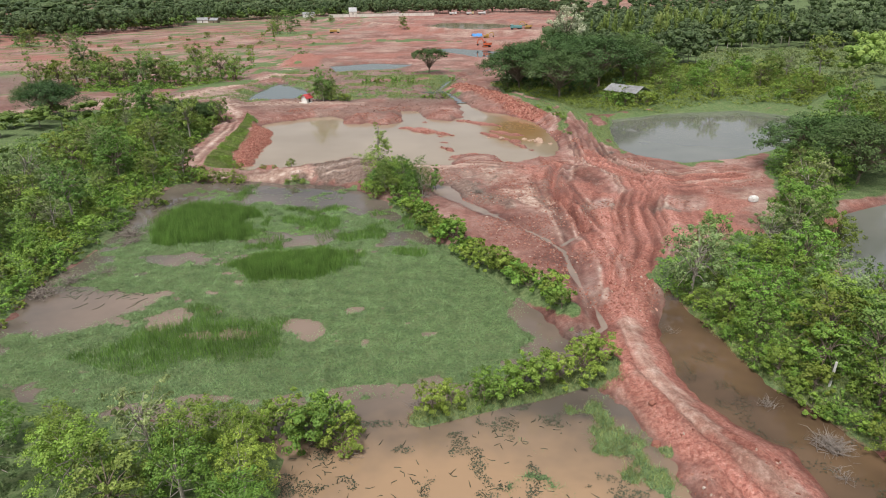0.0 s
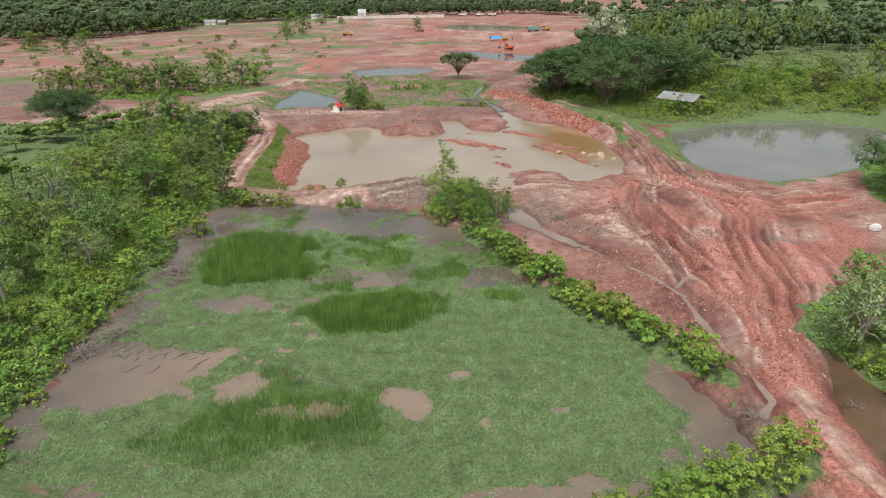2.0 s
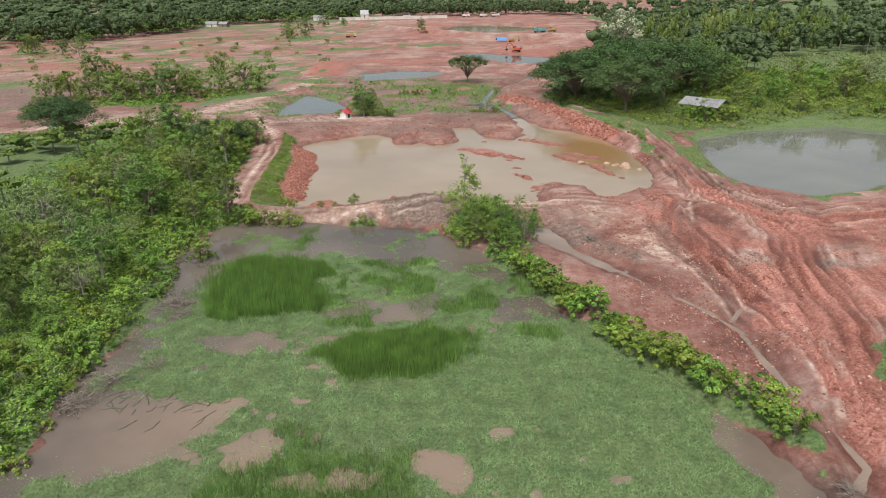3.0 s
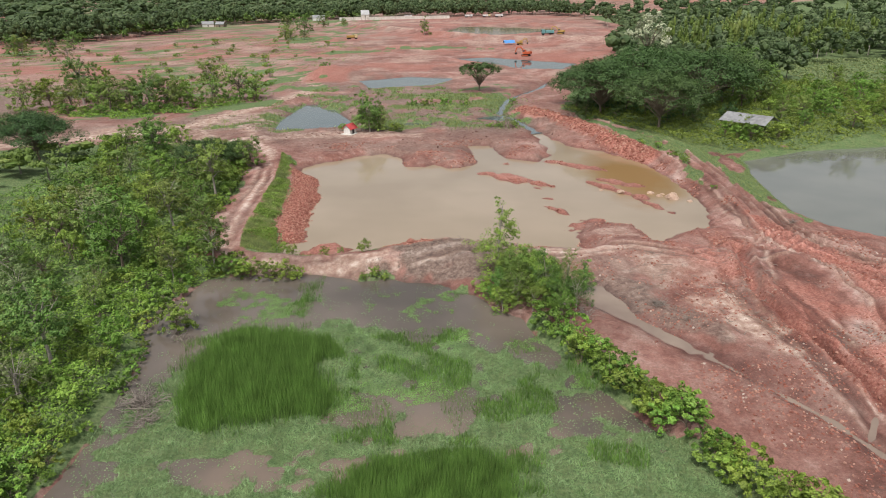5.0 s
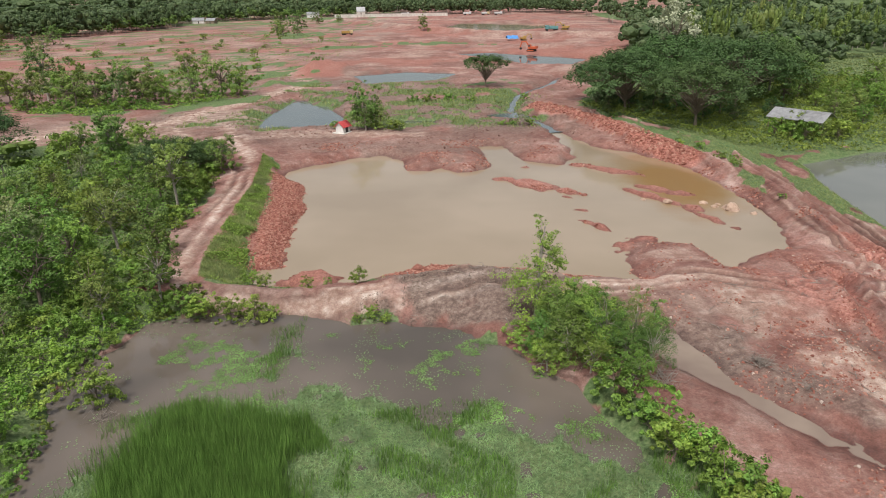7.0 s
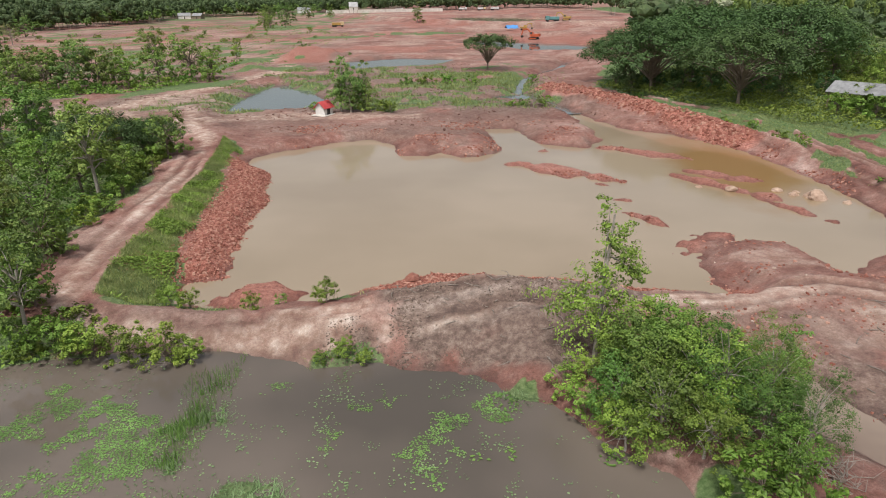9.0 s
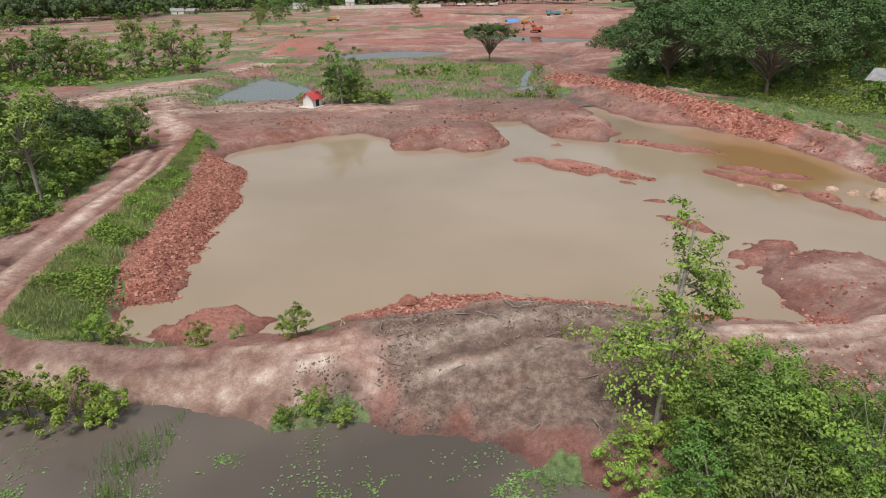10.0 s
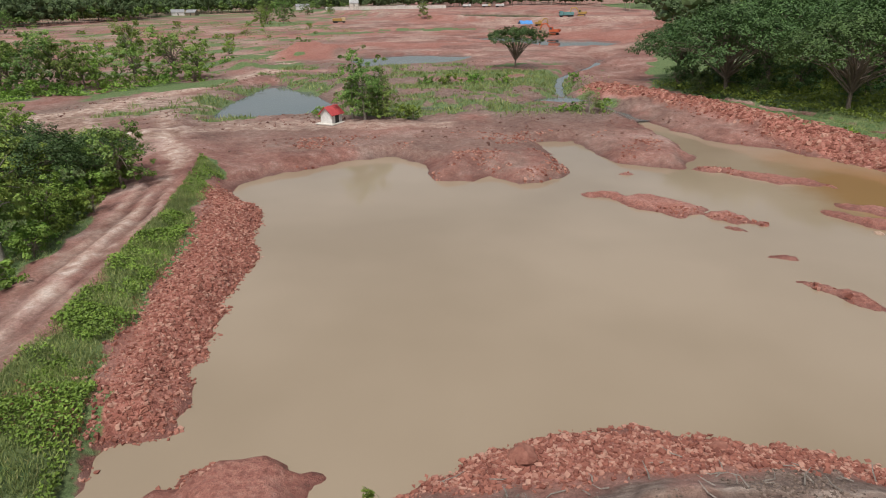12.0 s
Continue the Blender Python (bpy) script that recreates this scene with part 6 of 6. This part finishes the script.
BUFF = make_plain("buff_rock", (0.3, 0.19, 0.13), (0.52, 0.38, 0.29), 3, 0.9, 0, 0.5)
BRICK = make_plain("red_rock", (0.18, 0.06, 0.04), (0.32, 0.14, 0.1), 3, 0.9, 0, 0.5)
for x, y, r in ((20.3, 138.3, 1.1), (18.6, 139.6, 0.55), (17.6, 141.2, 0.6), (12.7, 141.3, 0.55), (9.8, 143, 0.4), (19.4, 140.6, 0.4), (22.6, 136.5, 0.5)):
    boulder(x, y, r, BUFF, "buff coloured boulder on a mud bar")
for x, y, r in ((-21, 116.2, 0.55), (16.2, 38.5, 0.35), (-13, 117.2, 0.35), (16.8, 42, 0.3), (27, 126, 0.4), (-5, 116, 0.3)):
    boulder(x, y, r, BRICK, "red stone lying on the earth edge")


def dead_shrub(x, y, r, twigs, label, z=None):
    paths = []
    for k in range(twigs):
        a, up = rng.random() * 6.28, 0.15 + 0.6 * rng.random()
        d = Vector((math.cos(a), math.sin(a), up)).normalized() * r * (0.6 + 0.5 * rng.random())
        start = Vector((rng.normal() * r * 0.3, rng.normal() * r * 0.3, 0.02))
        bend = Vector((rng.normal(), rng.normal(), rng.normal() * 0.6)) * r * 0.32
        paths.append([(start, 0.02 * r), (start + d * 0.5 + bend, 0.014 * r), (start + d, 0.005 * r)])
    v, f = tube(paths, 4)
    ob = new("dead_shrub", mesh_of("dead_shrub", v, f, DEAD))
    ob.matrix_basis = pose(x, y, (max(float(sheet_height(x, y)[0]), 0.15) if z is None else z))
    return tagged(ob, label, "dead shrub")


for x, y, r, n in ((28.4, 38.2, 1.3, 190), (26.2, 43.2, 0.9, 50), (27.6, 35.2, 0.9, 40), (-41.2, 81.5, 1.9, 120), (-40, 79.2, 1.4, 80), (-42.6, 63.5, 1.6, 90), (-41.4, 66.8, 1.5, 80), (-38.6, 69.4, 1.3, 50), (32.2, 123.2, 1.1, 40), (6, 97.5, 1.2, 60), (-2.2, 95.4, 1.3, 60), (13.6, 52.6, 1.0, 50), (-1, 43, 1.0, 50), (-42, 92.5, 1.0, 40), (22.6, 55, 0.7, 25), (7.6, 94, 0.8, 40), (-5.6, 37.6, 0.9, 40), (14.8, 49.6, 0.9, 40)):
    dead_shrub(x, y, r, n, "tangle of bleached dead branches on wet ground")


def sticks(label, xy, length, mat, z=None):
    paths = []
    for x, y in xy:
        a = rng.random() * 6.28
        z0 = float(sheet_height(x, y)[0]) + 0.05 if z is None else z
        d = Vector((math.cos(a), math.sin(a), 0.1 * rng.normal() if z is None else 0)) * length * (0.4 + 0.9 * rng.random())
        s = Vector((x, y, z0))
        k = Vector((rng.normal(), rng.normal(), 0)) * length * 0.12
        paths.append([(s, 0.035), (s + d * 0.5 + k, 0.028), (s + d, 0.012)])
    v, f = tube(paths, 4)
    return tagged(new("fallen_branch", mesh_of("fallen_branch", v, f, mat)), label, "debris", kind="stuff")


sticks("bleached sticks lying on the spoil heap", random_spots([(-25, 116), (-7, 116), (-6, 104.5), (-23, 105.5)], 120), 0.8, DEAD)
sticks("brown sticks littering the red earth", random_spots([(2, 104), (12, 88), (24, 108), (14, 116)], 120), 1.1, DEAD)
sticks("dark roots on the disturbed ground", random_spots([(-70, 188), (-60, 250), (10, 250), (4, 190)], 260), 2.2, BARK)
WEED = make_leaf("dark_water_weed", (0.03, 0.035, 0.022), (0.07, 0.085, 0.05), (0.1, 0.12, 0.08), 0.05)


def floating(label, xy, size, mat, level, patch=0.0):
    n = len(xy)
    nr = rng.normal(size=(n, 3)) * 0.12 + np.array((0, 0, 1.0))
    v, f = leaves(np.c_[xy, level + 0.015 + 0.03 * rng.random(n)], nr, size * (0.5 + rng.random(n)), 0.7)
    return tagged(new("water_weed", mesh_of("water_weed", v, f, mat)), label, "water plants", kind="stuff")


south = [(-11, 30), (-9, 41), (-1, 41.5), (8, 44), (13, 42), (16, 30)]
floating("dark rotting weed drifting on muddy water", thick(south, 30000, lambda x, y: step(0.22, 0.42, fbm(x, y, 1.8, 3, 81) + 0.25 * step(-4, -9, x))), 0.11, WEED, 0.2)
sticks("dark twigs afloat on the muddy pool", thick(south, 420, lambda x, y: 0.35 + 0.5 * step(-3, -9, x)), 0.55, WEED, 0.22)
floating("green water plants floating on the marsh", thick([(-46, 96), (-44, 106), (-14, 103), (-8, 94), (-3, 84), (-26, 80)], 150000, lambda x, y: step(0.1, 0.4, fbm(x, y, 4, 3, 82) + 0.45 * fbm(x, y, 1, 3, 83) - 0.26 * step(94, 100, y))), 0.1, LEAF_FLOAT, 0.2)
floating("bright lily pads on dark marsh water", thick([(-22, 98), (-22, 103), (-13, 103), (-10, 97)], 2500, lambda x, y: 0.6 * step(0.3, 0.5, fbm(x, y, 1.6, 2, 84))), 0.17, LEAF_REED, 0.205)
floating("trampled weed at the creek edge", thick(CREEK, 8000, lambda x, y: step(0.25, 0.45, fbm(x, y, 2.4, 2, 85))), 0.11, WEED, 0.2)

tank = part("water_tank", box_bm(1.3, 1.0, 0.9, (0, 0, 0), 0.2), WHITE)
tank.matrix_basis = pose(45.5, 91.3, float(sheet_height(45.5, 91.3)[0]) - 0.03, 0, 0, 20)
tagged(tank, "white plastic water tank on red earth", "tank")
post = part("marker_post", box_bm(0.16, 0.16, 2.4, (0, 0, 0), 0.03), WHITE)
post.matrix_basis = pose(31.4, 44.4, float(sheet_height(31.4, 44.4)[0]) - 0.1, 4, 0, 10)
tagged(post, "white concrete marker post by the creek", "post")
floating("stippled green weed thinning out over the marsh", thick(MARSH, 120000, lambda x, y: 0.5 * step(-0.7, -0.1, marsh_green(x, y)) * step(0.5, 0.0, marsh_green(x, y)) * (y > 44)), 0.12, LEAF_GRASS, 0.2)
sticks("dark drowned branches in the marsh", random_spots([(-40, 60), (-30, 62), (-30, 67), (-40, 66)], 60), 1.6, WEED, 0.22)
